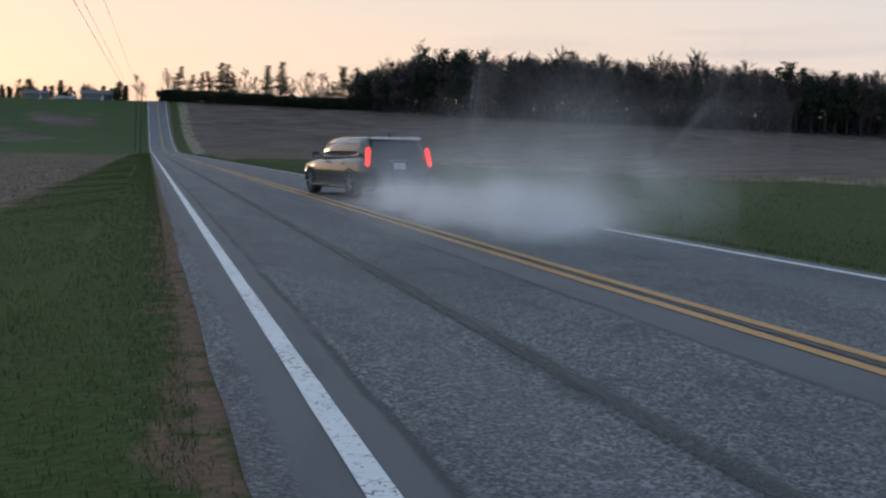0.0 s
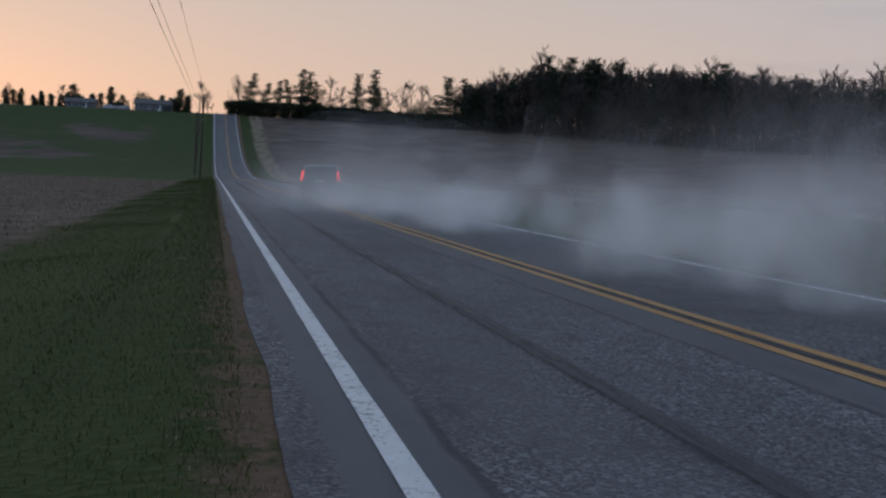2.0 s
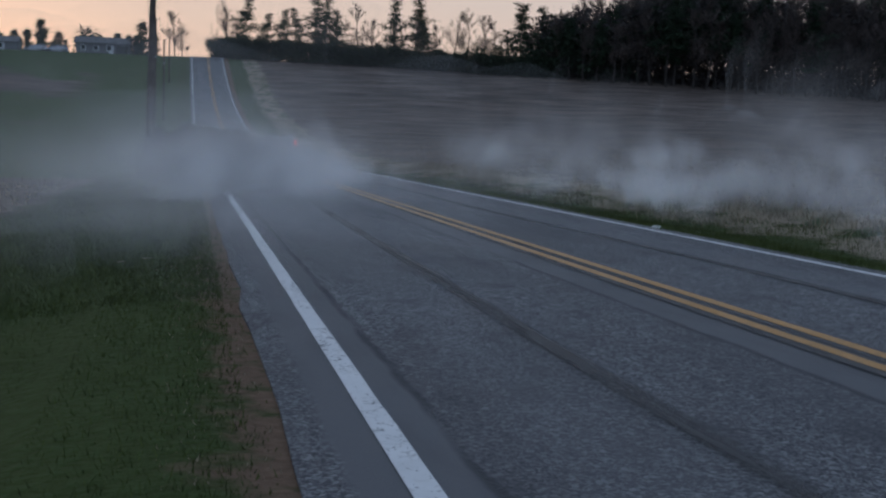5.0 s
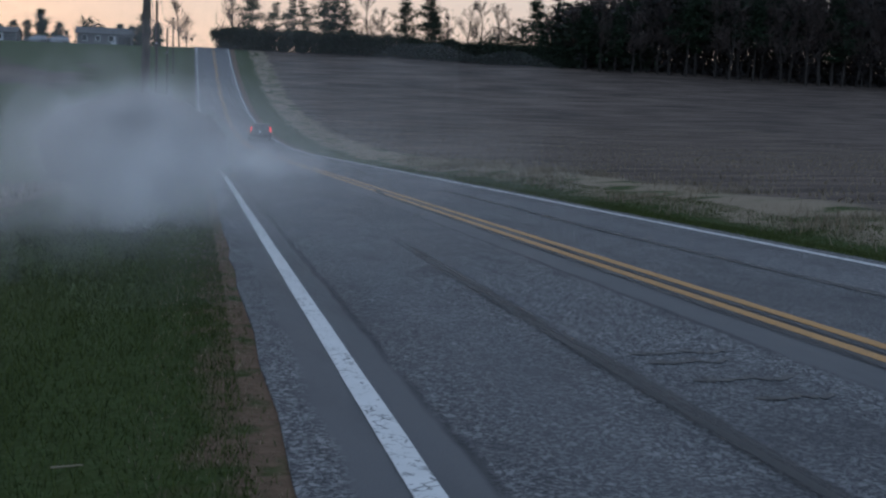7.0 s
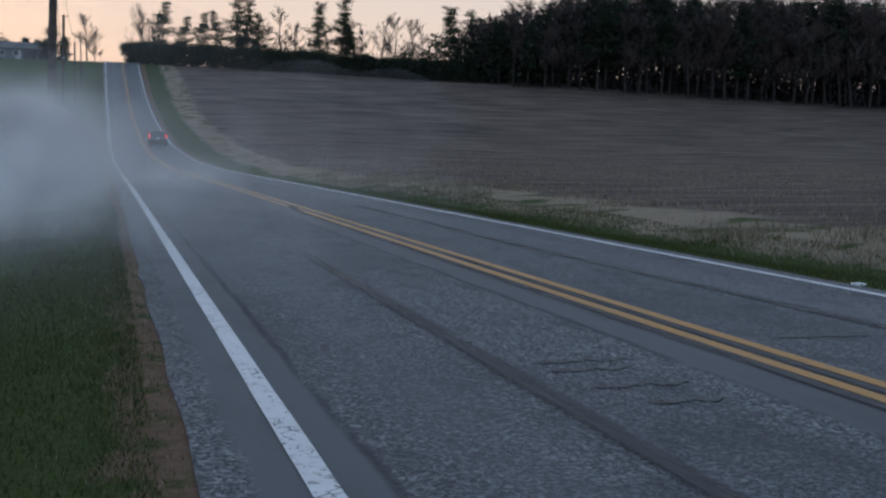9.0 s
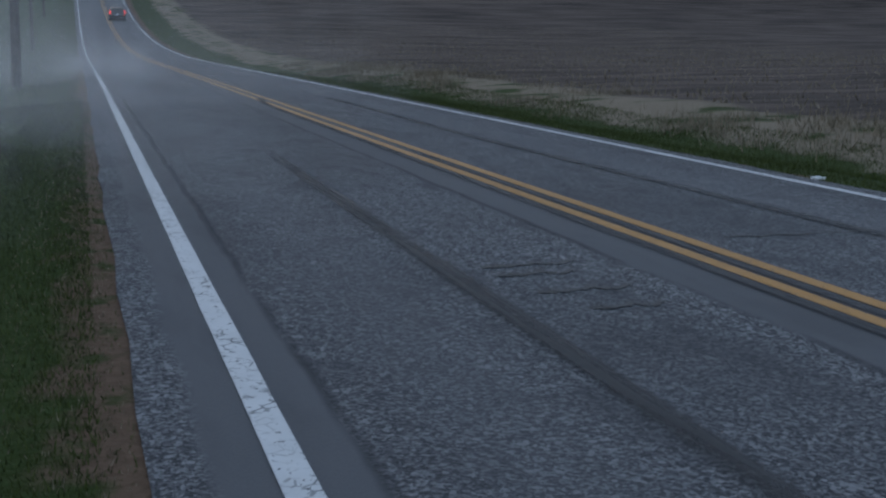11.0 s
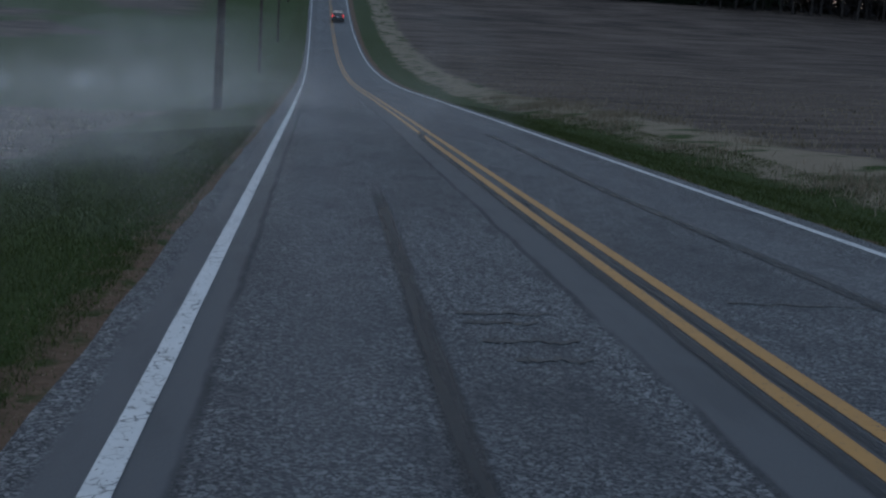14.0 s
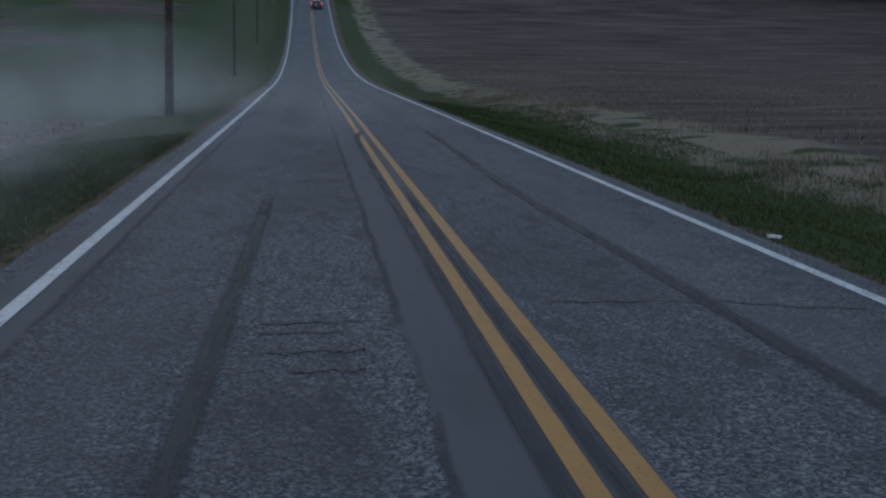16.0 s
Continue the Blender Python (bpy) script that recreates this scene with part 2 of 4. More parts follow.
def smoke(name, amount):
    """Tyre smoke: thin white haze, thickest in the middle of each wisp and gone at its rim."""
    m = bpy.data.materials.new(name)
    m.use_nodes = True
    n, l = m.node_tree.nodes, m.node_tree.links
    n.clear()
    tr, df, tl, mx, mm, out = (n.new(x) for x in ("ShaderNodeBsdfTransparent", "ShaderNodeBsdfDiffuse", "ShaderNodeBsdfTranslucent", "ShaderNodeMixShader", "ShaderNodeMixShader", "ShaderNodeOutputMaterial"))
    df.inputs[0].default_value = tl.inputs[0].default_value = (0.88, 0.87, 0.86, 1)
    mm.inputs[0].default_value = 0.5
    l.new(df.outputs[0], mm.inputs[1])
    l.new(tl.outputs[0], mm.inputs[2])
    tc, ns, mr, rim, fac = n.new("ShaderNodeTexCoord"), n.new("ShaderNodeTexNoise"), n.new("ShaderNodeMapRange"), n.new("ShaderNodeMapRange"), n.new("ShaderNodeMath")
    ns.inputs["Scale"].default_value, ns.inputs["Detail"].default_value = 1.3, 3
    l.new(tc.outputs["Object"], ns.inputs["Vector"])
    for i, v in enumerate((0.36, 0.66, 0.3, 1.5)):
        mr.inputs[i + 1].default_value = v
    l.new(ns.outputs["Fac"], mr.inputs[0])
    away = n.new("ShaderNodeVectorMath")
    away.operation = "DISTANCE"
    away.inputs[1].default_value = (0.5, 0.5, 0)
    l.new(tc.outputs["UV"], away.inputs[0])
    rim.interpolation_type = "SMOOTHERSTEP"
    for i, v in enumerate((0.5, 0.05, 0.0, amount)):
        rim.inputs[i + 1].default_value = v
    l.new(away.outputs["Value"], rim.inputs[0])
    fac.operation = "MULTIPLY"
    l.new(rim.outputs[0], fac.inputs[0])
    l.new(mr.outputs[0], fac.inputs[1])
    l.new(fac.outputs[0], mx.inputs[0])
    l.new(tr.outputs[0], mx.inputs[1])
    l.new(mm.outputs[0], mx.inputs[2])
    l.new(mx.outputs[0], out.inputs[0])
    return m


M_ROAD, M_GROUND = asphalt(), soil_and_grass()
M_WHITE, M_YELLOW = paint("white_road_paint", (0.62, 0.62, 0.62), 1.0), paint("yellow_road_paint", (0.43, 0.215, 0.045), 0.4, (0.08, 0.06, 0.04))
M_RUBBER = rubber()
M_TAR = grained("tar_filler", (0.02, 0.02, 0.022), (0.05, 0.05, 0.052), 6, 40, 0.6)
M_GRASS = blades("grass_blade", (0.026, 0.038, 0.009), (0.084, 0.104, 0.024))
M_DRY = blades("dry_grass_blade", (0.12, 0.10, 0.065), (0.33, 0.27, 0.19))
M_POLE = grained("weathered_pole_wood", (0.035, 0.026, 0.02), (0.085, 0.062, 0.046), 3, 40, 0.9)
M_STEEL = grained("dull_steel", (0.22, 0.22, 0.23), (0.32, 0.32, 0.33), 10, 60, 0.45, 0.9)
M_CERAMIC = grained("brown_ceramic", (0.08, 0.04, 0.03), (0.12, 0.06, 0.045), 10, 60, 0.3)
M_WIRE = grained("dark_cable", (0.015, 0.015, 0.016), (0.03, 0.03, 0.03), 10, 60, 0.6)
M_BARK = grained("grey_bark", (0.026, 0.021, 0.018), (0.062, 0.050, 0.043), 2, 20, 0.95)
M_TWIG = blades("bare_twig", (0.045, 0.034, 0.030), (0.115, 0.088, 0.076))
M_PINE = blades("pine_needle", (0.010, 0.020, 0.010), (0.032, 0.048, 0.024))
M_HEDGE = blades("hedge_leaf", (0.010, 0.018, 0.009), (0.028, 0.040, 0.020))
M_BRUSH = blades("brushwood", (0.026, 0.023, 0.023), (0.062, 0.053, 0.049))
M_WALL = grained("pale_house_siding", (0.12, 0.12, 0.125), (0.18, 0.18, 0.18), 2, 12, 0.8)
M_ROOF = grained("grey_roof_shingle", (0.07, 0.068, 0.07), (0.13, 0.125, 0.125), 2, 10, 0.9)
M_PANE = grained("dark_window_glass", (0.02, 0.022, 0.026), (0.035, 0.037, 0.042), 1, 4, 0.08, 0.0, 0.0)
M_TRIM = grained("white_trim", (0.60, 0.60, 0.60), (0.70, 0.70, 0.70), 3, 20, 0.6)
M_CARBLACK = grained("dark_grey_car_paint", (0.018, 0.018, 0.020), (0.028, 0.028, 0.030), 3, 300, 0.14, 0.2, 0.0, 0.8)
M_CARBLACK.node_tree.nodes["Principled BSDF"].inputs["Coat Weight"].default_value = 0.4
M_CARGLASS = grained("tinted_car_glass", (0.010, 0.011, 0.013), (0.014, 0.015, 0.017), 1, 4, 0.04, 0.0, 0.0, 0.8)
M_CHROME = grained("chrome", (0.68, 0.68, 0.70), (0.78, 0.78, 0.80), 5, 80, 0.12, 1.0, 0.0)
M_TYRE = grained("tyre_rubber", (0.016, 0.016, 0.017), (0.03, 0.03, 0.03), 8, 60, 0.85)
M_RIM = grained("grey_alloy", (0.20, 0.20, 0.21), (0.30, 0.30, 0.31), 6, 60, 0.3, 0.9)
M_PLASTIC = grained("black_plastic", (0.02, 0.02, 0.021), (0.035, 0.035, 0.036), 8, 90, 0.6)
M_TAIL = emissive("lit_tail_lamp", (0.5, 0.02, 0.02), (1.0, 0.045, 0.03), 1.2)
M_PLATE = grained("pale_plate", (0.5, 0.5, 0.5), (0.6, 0.6, 0.6), 6, 60, 0.5)
M_LITTER = grained("white_litter", (0.6, 0.6, 0.58), (0.75, 0.75, 0.73), 10, 60, 0.7)
M_CARGREY = grained("silver_car_paint", (0.30, 0.31, 0.33), (0.36, 0.37, 0.39), 3, 100, 0.25, 0.5, 0.0)
M_SMOKE, M_CLOUD, M_HAZE, M_VEIL = smoke("tyre_smoke", 0.11), smoke("billowing_smoke", 0.050), smoke("thin_smoke", 0.028), smoke("smoke_veil", 0.025)


# ---------------------------------------------------------------- mesh helpers
def mesh_object(name, verts, faces, material, parent=None, label="", smooth=False):
    me = bpy.data.meshes.new(name)
    me.from_pydata([tuple(v) for v in verts], [], faces)
    me.materials.append(material)
    if smooth:
        me.shade_smooth()
    me.update()
    ob = new(name, me)
    if parent:
        ob.parent = parent
    if label:
        tagged(ob, label)
    return ob


def part(name, bm, material, parent, label="", smooth=False):
    bmesh.ops.recalc_face_normals(bm, faces=bm.faces[:])
    me = bpy.data.meshes.new(name)
    bm.to_mesh(me)
    bm.free()
    me.materials.append(material)
    if smooth:
        me.shade_smooth()
    ob = new(name, me)
    ob.parent = parent
    if label:
        tagged(ob, label)
    return ob


def box(sx, sy, sz, at=(0, 0, 0), bevel=0.0, turn=None):
    bm = bmesh.new()
    bmesh.ops.create_cube(bm, size=1.0)
    bmesh.ops.scale(bm, vec=(sx, sy, sz), verts=bm.verts[:])
    if bevel:
        bmesh.ops.bevel(bm, geom=bm.edges[:], offset=bevel, segments=2, affect="EDGES")
    if turn:
        bmesh.ops.transform(bm, matrix=turn, verts=bm.verts[:])
    bmesh.ops.translate(bm, vec=at, verts=bm.verts[:])
    return bm


def rod(a, b, r1, r2, sides=6, bm=None):
    bm = bm or bmesh.new()
    a, b = Vector(a), Vector(b)
    d = b - a
    m = Matrix.Translation((a + b) / 2) @ d.to_track_quat("Z", "Y").to_matrix().to_4x4()
    bmesh.ops.create_cone(bm, cap_ends=True, segments=sides, radius1=r1, radius2=r2, depth=d.length, matrix=m)
    return bm


def loft(rings, closed=True):
    """Skin over rings of points of one length."""
    bm = bmesh.new()
    vs = [[bm.verts.new(p) for p in r] for r in rings]
    n = len(rings[0])
    for a, b in zip(vs, vs[1:]):
        for i in range(n if closed else n - 1):
            j = (i + 1) % n
            bm.faces.new((a[i], a[j], b[j], b[i]))
    if closed:
        bm.faces.new(vs[0])
        bm.faces.new(list(reversed(vs[-1])))
    return bm


# ---------------------------------------------------------------- land
CREST = 224.0


def rise(y):
    """The road's height: level, then up a hill, then gently down behind its crest."""
    z = 1.7 * max(0.0, (min(y, CREST) - 60) / 56) ** 2.2
    return z - max(0.0, y - CREST) * 0.03


def bend(y):
    return -0.0037 * min(max(y - 33, 0.0), 190)


def land(x, y):
    u = x - bend(y)
    z = rise(y)
    near = max(0.0, 1 - max(0.0, y - 60) / 120)
    if u < -0.15:
        z -= 0.012 + 0.35 * min(1.0, max(0.0, -0.8 - u) / 3.5) * near
    elif u > 6.2:
        z -= 0.012 + 0.30 * math.exp(-((u - 9.0) / 1.6) ** 2) * near
        z += 0.5 * min(1.0, max(0.0, u - 13) / 40) * near
    else:
        z -= 0.12
    if abs(u - 3) > 4.5:
        z += 0.10 * noise.noise((x * 0.25, y * 0.25, 0)) + 0.35 * noise.noise((x * 0.03, y * 0.03, 5)) * min(1, abs(u - 3) / 25)
    return z


def grid_axis(spans):
    out = []
    for a, b, s in spans:
        n = max(1, round((b - a) / s))
        out += [a + (b - a) * i / n for i in range(n)]
    return out + [spans[-1][1]]


def build_land():
    xs = grid_axis([(-1500, -300, 150), (-300, -60, 12), (-60, -12, 3), (-12, -3, 0.8), (-3, -1.2, 0.3), (-1.2, -0.4, 0.1), (-0.4, 6.4, 1.7), (6.4, 7.2, 0.2), (7.2, 16, 0.6), (16, 60, 3), (60, 300, 12), (300, 1500, 150)])
    ys = grid_axis([(-1200, -300, 150), (-300, -220, 15), (-220, 40, 1.5), (40, 240, 3), (240, 400, 16), (400, 2500, 150)])
    verts = [(x + bend(y) * (1 if abs(x) < 20 else 0.5), y, land(x + bend(y), y)) for y in ys for x in xs]
    w = len(xs)
    faces = [(j * w + i, j * w + i + 1, (j + 1) * w + i + 1, (j + 1) * w + i) for j in range(len(ys) - 1) for i in range(w - 1)]
    tagged(mesh_object("ground", verts, faces, M_GROUND, smooth=True), "grassy verges and stubble fields rising to a hill", "ground", kind="structure")


def strip(name, x0, x1, y0, y1, lift, material, parent=None, label="", step=2.0, wobble=0.0, seed=0, thick=0.0):
    """A strip along the road, with its uneven edges, following bend and rise."""
    n = max(2, round((y1 - y0) / step))
    verts, faces = [], []
    f0 = x0 if callable(x0) else (lambda y: x0)
    f1 = x1 if callable(x1) else (lambda y: x1)
    for i in range(n + 1):
        y = y0 + (y1 - y0) * i / n
        w0, w1 = (wobble * noise.noise((y * 1.7, seed, s)) for s in (0, 9))
        for x in (f0(y) + w0, f1(y) + w1):
            verts.append((x + bend(y), y, rise(y) + lift))
    for i in range(n):
        faces.append((2 * i, 2 * i + 1, 2 * i + 3, 2 * i + 2))
    if thick:
        k = len(verts)
        verts += [(x, y, z - thick) for x, y, z in verts]
        for i in range(n):
            faces += [(2 * i, 2 * i + 2, k + 2 * i + 2, k + 2 * i), (2 * i + 1, k + 2 * i + 1, k + 2 * i + 3, 2 * i + 3)]
    ob = mesh_object(name, verts, faces, material, parent, label)
    uv = ob.data.uv_layers.new()
    for lp in ob.data.loops:
        v = lp.vertex_index % (2 * n + 2)
        uv.data[lp.index].uv = (v % 2, 1 - (v // 2) / n)
    return ob


build_land()
road = tagged(strip("road", -0.44, 6.42, -300, 320, 0.0, M_ROAD, step=1.0, wobble=0.07, thick=0.25), "grey chip-sealed two-lane country road", "road", kind="structure")
strip("edge_line", -0.06, 0.06, -300, 300, 0.006, M_WHITE, road, "cracked white edge line", step=0.5, wobble=0.006, seed=1)
strip("edge_line", 6.06, 6.17, -300, 300, 0.006, M_WHITE, road, "white edge line", step=0.5, wobble=0.008, seed=2)
strip("centre_line", 3.06, 3.17, -300, 300, 0.006, M_YELLOW, road, "yellow centre line", step=0.5, wobble=0.006, seed=3)
strip("centre_line", 3.31, 3.42, -300, 300, 0.006, M_YELLOW, road, "yellow centre line", step=0.5, wobble=0.006, seed=4)
# skid marks, each fading out towards the near end
strip("skid_mark", lambda y: 1.26 + 0.012 * min(max(y, 0), 14), lambda y: 1.46 + 0.012 * min(max(y, 0), 14), -260, 13.6, 0.010, M_RUBBER, road, "black tyre skid mark", seed=5)
strip("skid_mark", lambda y: 2.92 + 0.20 * max(0, (y - 20) / 4.4) ** 3, lambda y: 3.06 + 0.28 * max(0, (y - 20) / 4.4) ** 3, -4, 24.4, 0.011, M_RUBBER, road, "black tyre skid mark", step=0.6, seed=6)
strip("skid_mark", lambda y: 4.60 + 0.010 * max(0, 14 - y) + 0.06 * math.sin(y * 0.35), lambda y: 4.80 + 0.010 * max(0, 14 - y) + 0.06 * math.sin(y * 0.35), -3, 24.6, 0.010, M_RUBBER, road, "black tyre skid mark", step=0.6, seed=7)
strip("skid_mark", 3.18, 3.30, -260, 14, 0.009, M_RUBBER, road, "dark rubber between the lines", seed=8)


def crack(points, width):
    verts, faces = [], []
    rnd = random.Random(len(points))
    pts = []
    for a, b in zip(points, points[1:]):
        for i in range(8):
            f = i / 8
            pts.append((a[0] + (b[0] - a[0]) * f + rnd.uniform(-0.03, 0.03), a[1] + (b[1] - a[1]) * f + rnd.uniform(-0.05, 0.05)))
    for x, y in pts:
        w = width * rnd.uniform(0.4, 1.2)
        verts += [(x, y - w, 0.006), (x, y + w, 0.006)]
    for i in range(len(pts) - 1):
        faces.append((2 * i, 2 * i + 2, 2 * i + 3, 2 * i + 1))
    mesh_object("crack", verts, faces, M_TAR, road, "dark crack across the lane")


crack([(3.7, 6.5), (4.8, 6.45), (6.0, 6.0)], 0.02)
for px, py, w in ((2.0, 6.0, 0.32), (1.95, 5.75, 0.25), (2.05, 5.3, 0.3), (2.1, 4.9, 0.22)):
    crack([(px - w, py), (px, py + 0.03), (px + w, py)], 0.035)


# ---------------------------------------------------------------- grass
def tufts(name, spots, height, width, material, label):
    verts, faces = [], []
    rnd = random.Random(len(spots))
    for x, y in spots:
        z = land(x, y) - 0.01
        h, a = height * rnd.uniform(0.4, 1.2), rnd.uniform(0, 6.283)
        lean = height * rnd.uniform(0.1, 0.7)
        b = rnd.uniform(0, 6.283)
        dx, dy = math.cos(a) * width / 2, math.sin(a) * width / 2
        k = len(verts)
        verts += [(x - dx, y - dy, z), (x + dx, y + dy, z), (x + math.cos(b) * lean, y + math.sin(b) * lean, z + h)]
        faces.append((k, k + 1, k + 2))
    tagged(mesh_object(name, verts, faces, material), label, "grass", kind="stuff")


def sow(n, x0, x1, y0, y1, power=1.0, seed=0):
    rnd = random.Random(seed)
    return [(x0 + (x1 - x0) * rnd.random() ** power, y0 + (y1 - y0) * rnd.random()) for _ in range(n)]


tufts("verge_grass", sow(130000, -0.58, -4.4, 1.5, 24, 1.1, 1) + sow(330000, -0.58, -4.4, -200, 2, 1.25, 2) + sow(24000, -0.7, -4, 24, 70, 1.2, 9), 0.055, 0.007, M_GRASS, "short green grass on the road verge")
tufts("verge_straw", sow(5000, -0.48, -1.05, 1.5, 24, 1.0, 21) + sow(14000, -0.48, -0.95, -200, 2, 1.0, 22), 0.035, 0.008, M_DRY, "dry trodden grass on the dirt beside the tar")
tufts("verge_weed", sow(7000, -0.45, -0.85, 1.5, 24, 0.7, 23) + sow(26000, -0.45, -0.85, -200, 2, 0.7, 24), 0.04, 0.008, M_GRASS, "sparse green weeds on the dirt beside the tar")
tufts("verge_grass", sow(90000, 6.5, 10.5, 2, 45, 1.0, 3) + sow(70000, 6.5, 10.5, -186, 2, 1.0, 4) + sow(70000, 9, 26, -186, -45, 1.2, 41), 0.065, 0.012, M_GRASS, "green grass along the far verge")
spots = []
rnd = random.Random(8)
for _ in range(900):
    cx, cy = rnd.uniform(9.3, 13.5), rnd.uniform(-190, 60)
    if cy < -50:
        cx += 14
    if noise.noise((cx * 0.5, cy * 0.22, 3)) < -0.05:
        continue
    spots += [(cx + rnd.gauss(0, 0.35), cy + rnd.gauss(0, 0.5)) for _ in range(70)]
tufts("dry_grass", spots, 0.26, 0.022, M_DRY, "tall dry tan grass at the field edge")
tufts("stubble", sow(30000, 13, 70, -60, 130, 1.2, 5) + sow(24000, -4.5, -26, -185, 33, 1.2, 6), 0.16, 0.05, M_DRY, "dry stubble in the fields")


# ---------------------------------------------------------------- trees
def tube(verts, faces, a, b, r1, r2, n=4):
    d = (b - a).normalized()
    u = d.orthogonal().normalized()
    v = d.cross(u)
    k = len(verts)
    for p, r in ((a, r1), (b, r2)):
        for i in range(n):
            w = 6.2832 * i / n
            verts.append(p + u * (math.cos(w) * r) + v * (math.sin(w) * r))
    for i in range(n):
        j = (i + 1) % n
        faces.append((k + i, k + j, k + n + j, k + n + i))


def limb(verts, faces, a, d, length, r1, r2, rnd, n=4, bits=3, wild=0.13):
    """A crooked tapered limb. Returns its points."""
    pts = [a]
    for i in range(bits):
        d = (d + Vector((rnd.gauss(0, wild), rnd.gauss(0, wild), rnd.gauss(0.04, wild * 0.8)))).normalized()
        b = pts[-1] + d * (length / bits)
        tube(verts, faces, pts[-1], b, r1 + (r2 - r1) * i / bits, r1 + (r2 - r1) * (i + 1) / bits, n)
        pts.append(b)
    return pts


def bare_tree(name, height, spread, seed, label):
    """A leafless broadleaf tree: trunk and limbs, and a crown of fine twigs."""
    rnd = random.Random(seed)
    tree = tagged(new(name), label, "tree")
    tv, tf, cv, cf = [], [], [], []
    stem = limb(tv, tf, Vector((0, 0, -0.3)), Vector((0, 0, 1)), height * 0.95, height * 0.017, height * 0.003, rnd, 6, 7, 0.05)
    for i in range(22):
        f = rnd.uniform(0.28, 0.97)
        k = min(int(f * 7), 6)
        a = stem[k].lerp(stem[k + 1], f * 7 - k)
        w = rnd.uniform(0, 6.283)
        up = 0.55 + 0.7 * f
        d = Vector((math.cos(w), math.sin(w), up)).normalized()
        ln = spread * (1.15 - 0.75 * f) * rnd.uniform(0.75, 1.2)
        arm = limb(tv, tf, a, d, ln, height * 0.0065 * (1.2 - f), 0.015, rnd, 4, 3)
        for _ in range(7):
            q = rnd.choice(arm[1:])
            w2 = rnd.uniform(0, 6.283)
            d2 = (d * 0.6 + Vector((math.cos(w2), math.sin(w2), 0.7)) * 0.8).normalized()
            twig = limb(cv, cf, q, d2, ln * rnd.uniform(0.25, 0.5), 0.045, 0.02, rnd, 3, 2)
            for p in twig[1:] * 4:
                w3 = rnd.uniform(0, 6.283)
                d3 = (d2 + Vector((math.cos(w3), math.sin(w3), 0.5)) * 0.9).normalized()
                k3 = len(cv)
                s = d3.orthogonal().normalized() * 0.042
                e3 = p + d3 * ln * rnd.uniform(0.12, 0.3)
                cv += [p - s, p + s, e3]
                cf.append((k3, k3 + 1, k3 + 2))
    mesh_object("trunk", tv, tf, M_BARK, tree)
    mesh_object("crown", cv, cf, M_TWIG, tree, "bare grey-brown twigs")
    return tree


def clump(verts, faces, at, r, n, rnd, flat=0.5, blade=0.35):
    for _ in range(n):
        c = at + Vector((rnd.gauss(0, r * 0.5), rnd.gauss(0, r * 0.5), rnd.gauss(0, r * 0.5 * flat)))
        u = Vector((rnd.gauss(0, 1), rnd.gauss(0, 1), rnd.gauss(0, 0.6))).normalized() * r * blade * rnd.uniform(0.6, 1.3)
        v = Vector((rnd.gauss(0, 1), rnd.gauss(0, 1), rnd.gauss(0, 0.8))).normalized() * r * blade * 0.6
        k = len(verts)
        verts += [c - u, c + v, c + u]
        faces.append((k, k + 1, k + 2))


def pine_tree(name, height, spread, seed, label, low=0.3):
    """A ragged pine: straight stem, level limbs with gaps between, needle clumps."""
    rnd = random.Random(seed)
    tree = tagged(new(name), label, "tree")
    tv, tf, cv, cf = [], [], [], []
    stem = limb(tv, tf, Vector((0, 0, -0.3)), Vector((0, 0, 1)), height * 0.98, height * 0.016, 0.03, rnd, 6, 7, 0.025)
    z = low
    while z < 0.99:
        k = min(int(z * 7), 6)
        a = stem[k].lerp(stem[k + 1], z * 7 - k)
        f = (z - low) / (1 - low)
        reach = spread * (0.85 + 0.3 * math.sin(f * 8 + seed)) * (1.06 - f) ** 0.65
        for _ in range(rnd.choice((2, 3, 4))):
            w = rnd.uniform(0, 6.283)
            ln = reach * rnd.choice((0.4, 0.7, 0.95, 1.25))
            d = Vector((math.cos(w), math.sin(w), 0.22 + 0.4 * f))
            arm = limb(tv, tf, a, d.normalized(), ln, 0.07, 0.02, rnd, 3, 3)
            for p in arm[1:]:
                clump(cv, cf, p + Vector((0, 0, 0.12)), 0.3 + 0.28 * spread * (1.1 - 0.6 * f), 24, rnd, 0.26, 0.30)
        z += rnd.uniform(0.035, 0.075)
    clump(cv, cf, stem[-1], 0.6, 14, rnd, 1.2)
    mesh_object("trunk", tv, tf, M_BARK, tree)
    mesh_object("crown", cv, cf, M_PINE, tree, "dark green needles in ragged tiers")
    return tree


def bush(name, height, width, seed, label, material):
    rnd = random.Random(seed)
    ob = tagged(new(name), label, "bush")
    tv, tf, cv, cf = [], [], [], []
    for _ in range(5):
        w = rnd.uniform(0, 6.283)
        limb(tv, tf, Vector((0, 0, -0.2)), Vector((math.cos(w) * 0.5, math.sin(w) * 0.5, 1)).normalized(), height * 0.7, 0.07, 0.02, rnd, 3, 3)
    for _ in range(60):
        p = Vector((rnd.gauss(0, width * 0.24), rnd.gauss(0, width * 0.24), 0))
        p.z = height * rnd.uniform(0.05, 0.92) * max(0.2, 1 - (p.length / width) ** 2 * 1.6)
        clump(cv, cf, p, height * 0.22, 16, rnd, 0.9)
    mesh_object("trunk", tv, tf, M_BARK, ob)
    mesh_object("crown", cv, cf, material, ob)
    return ob


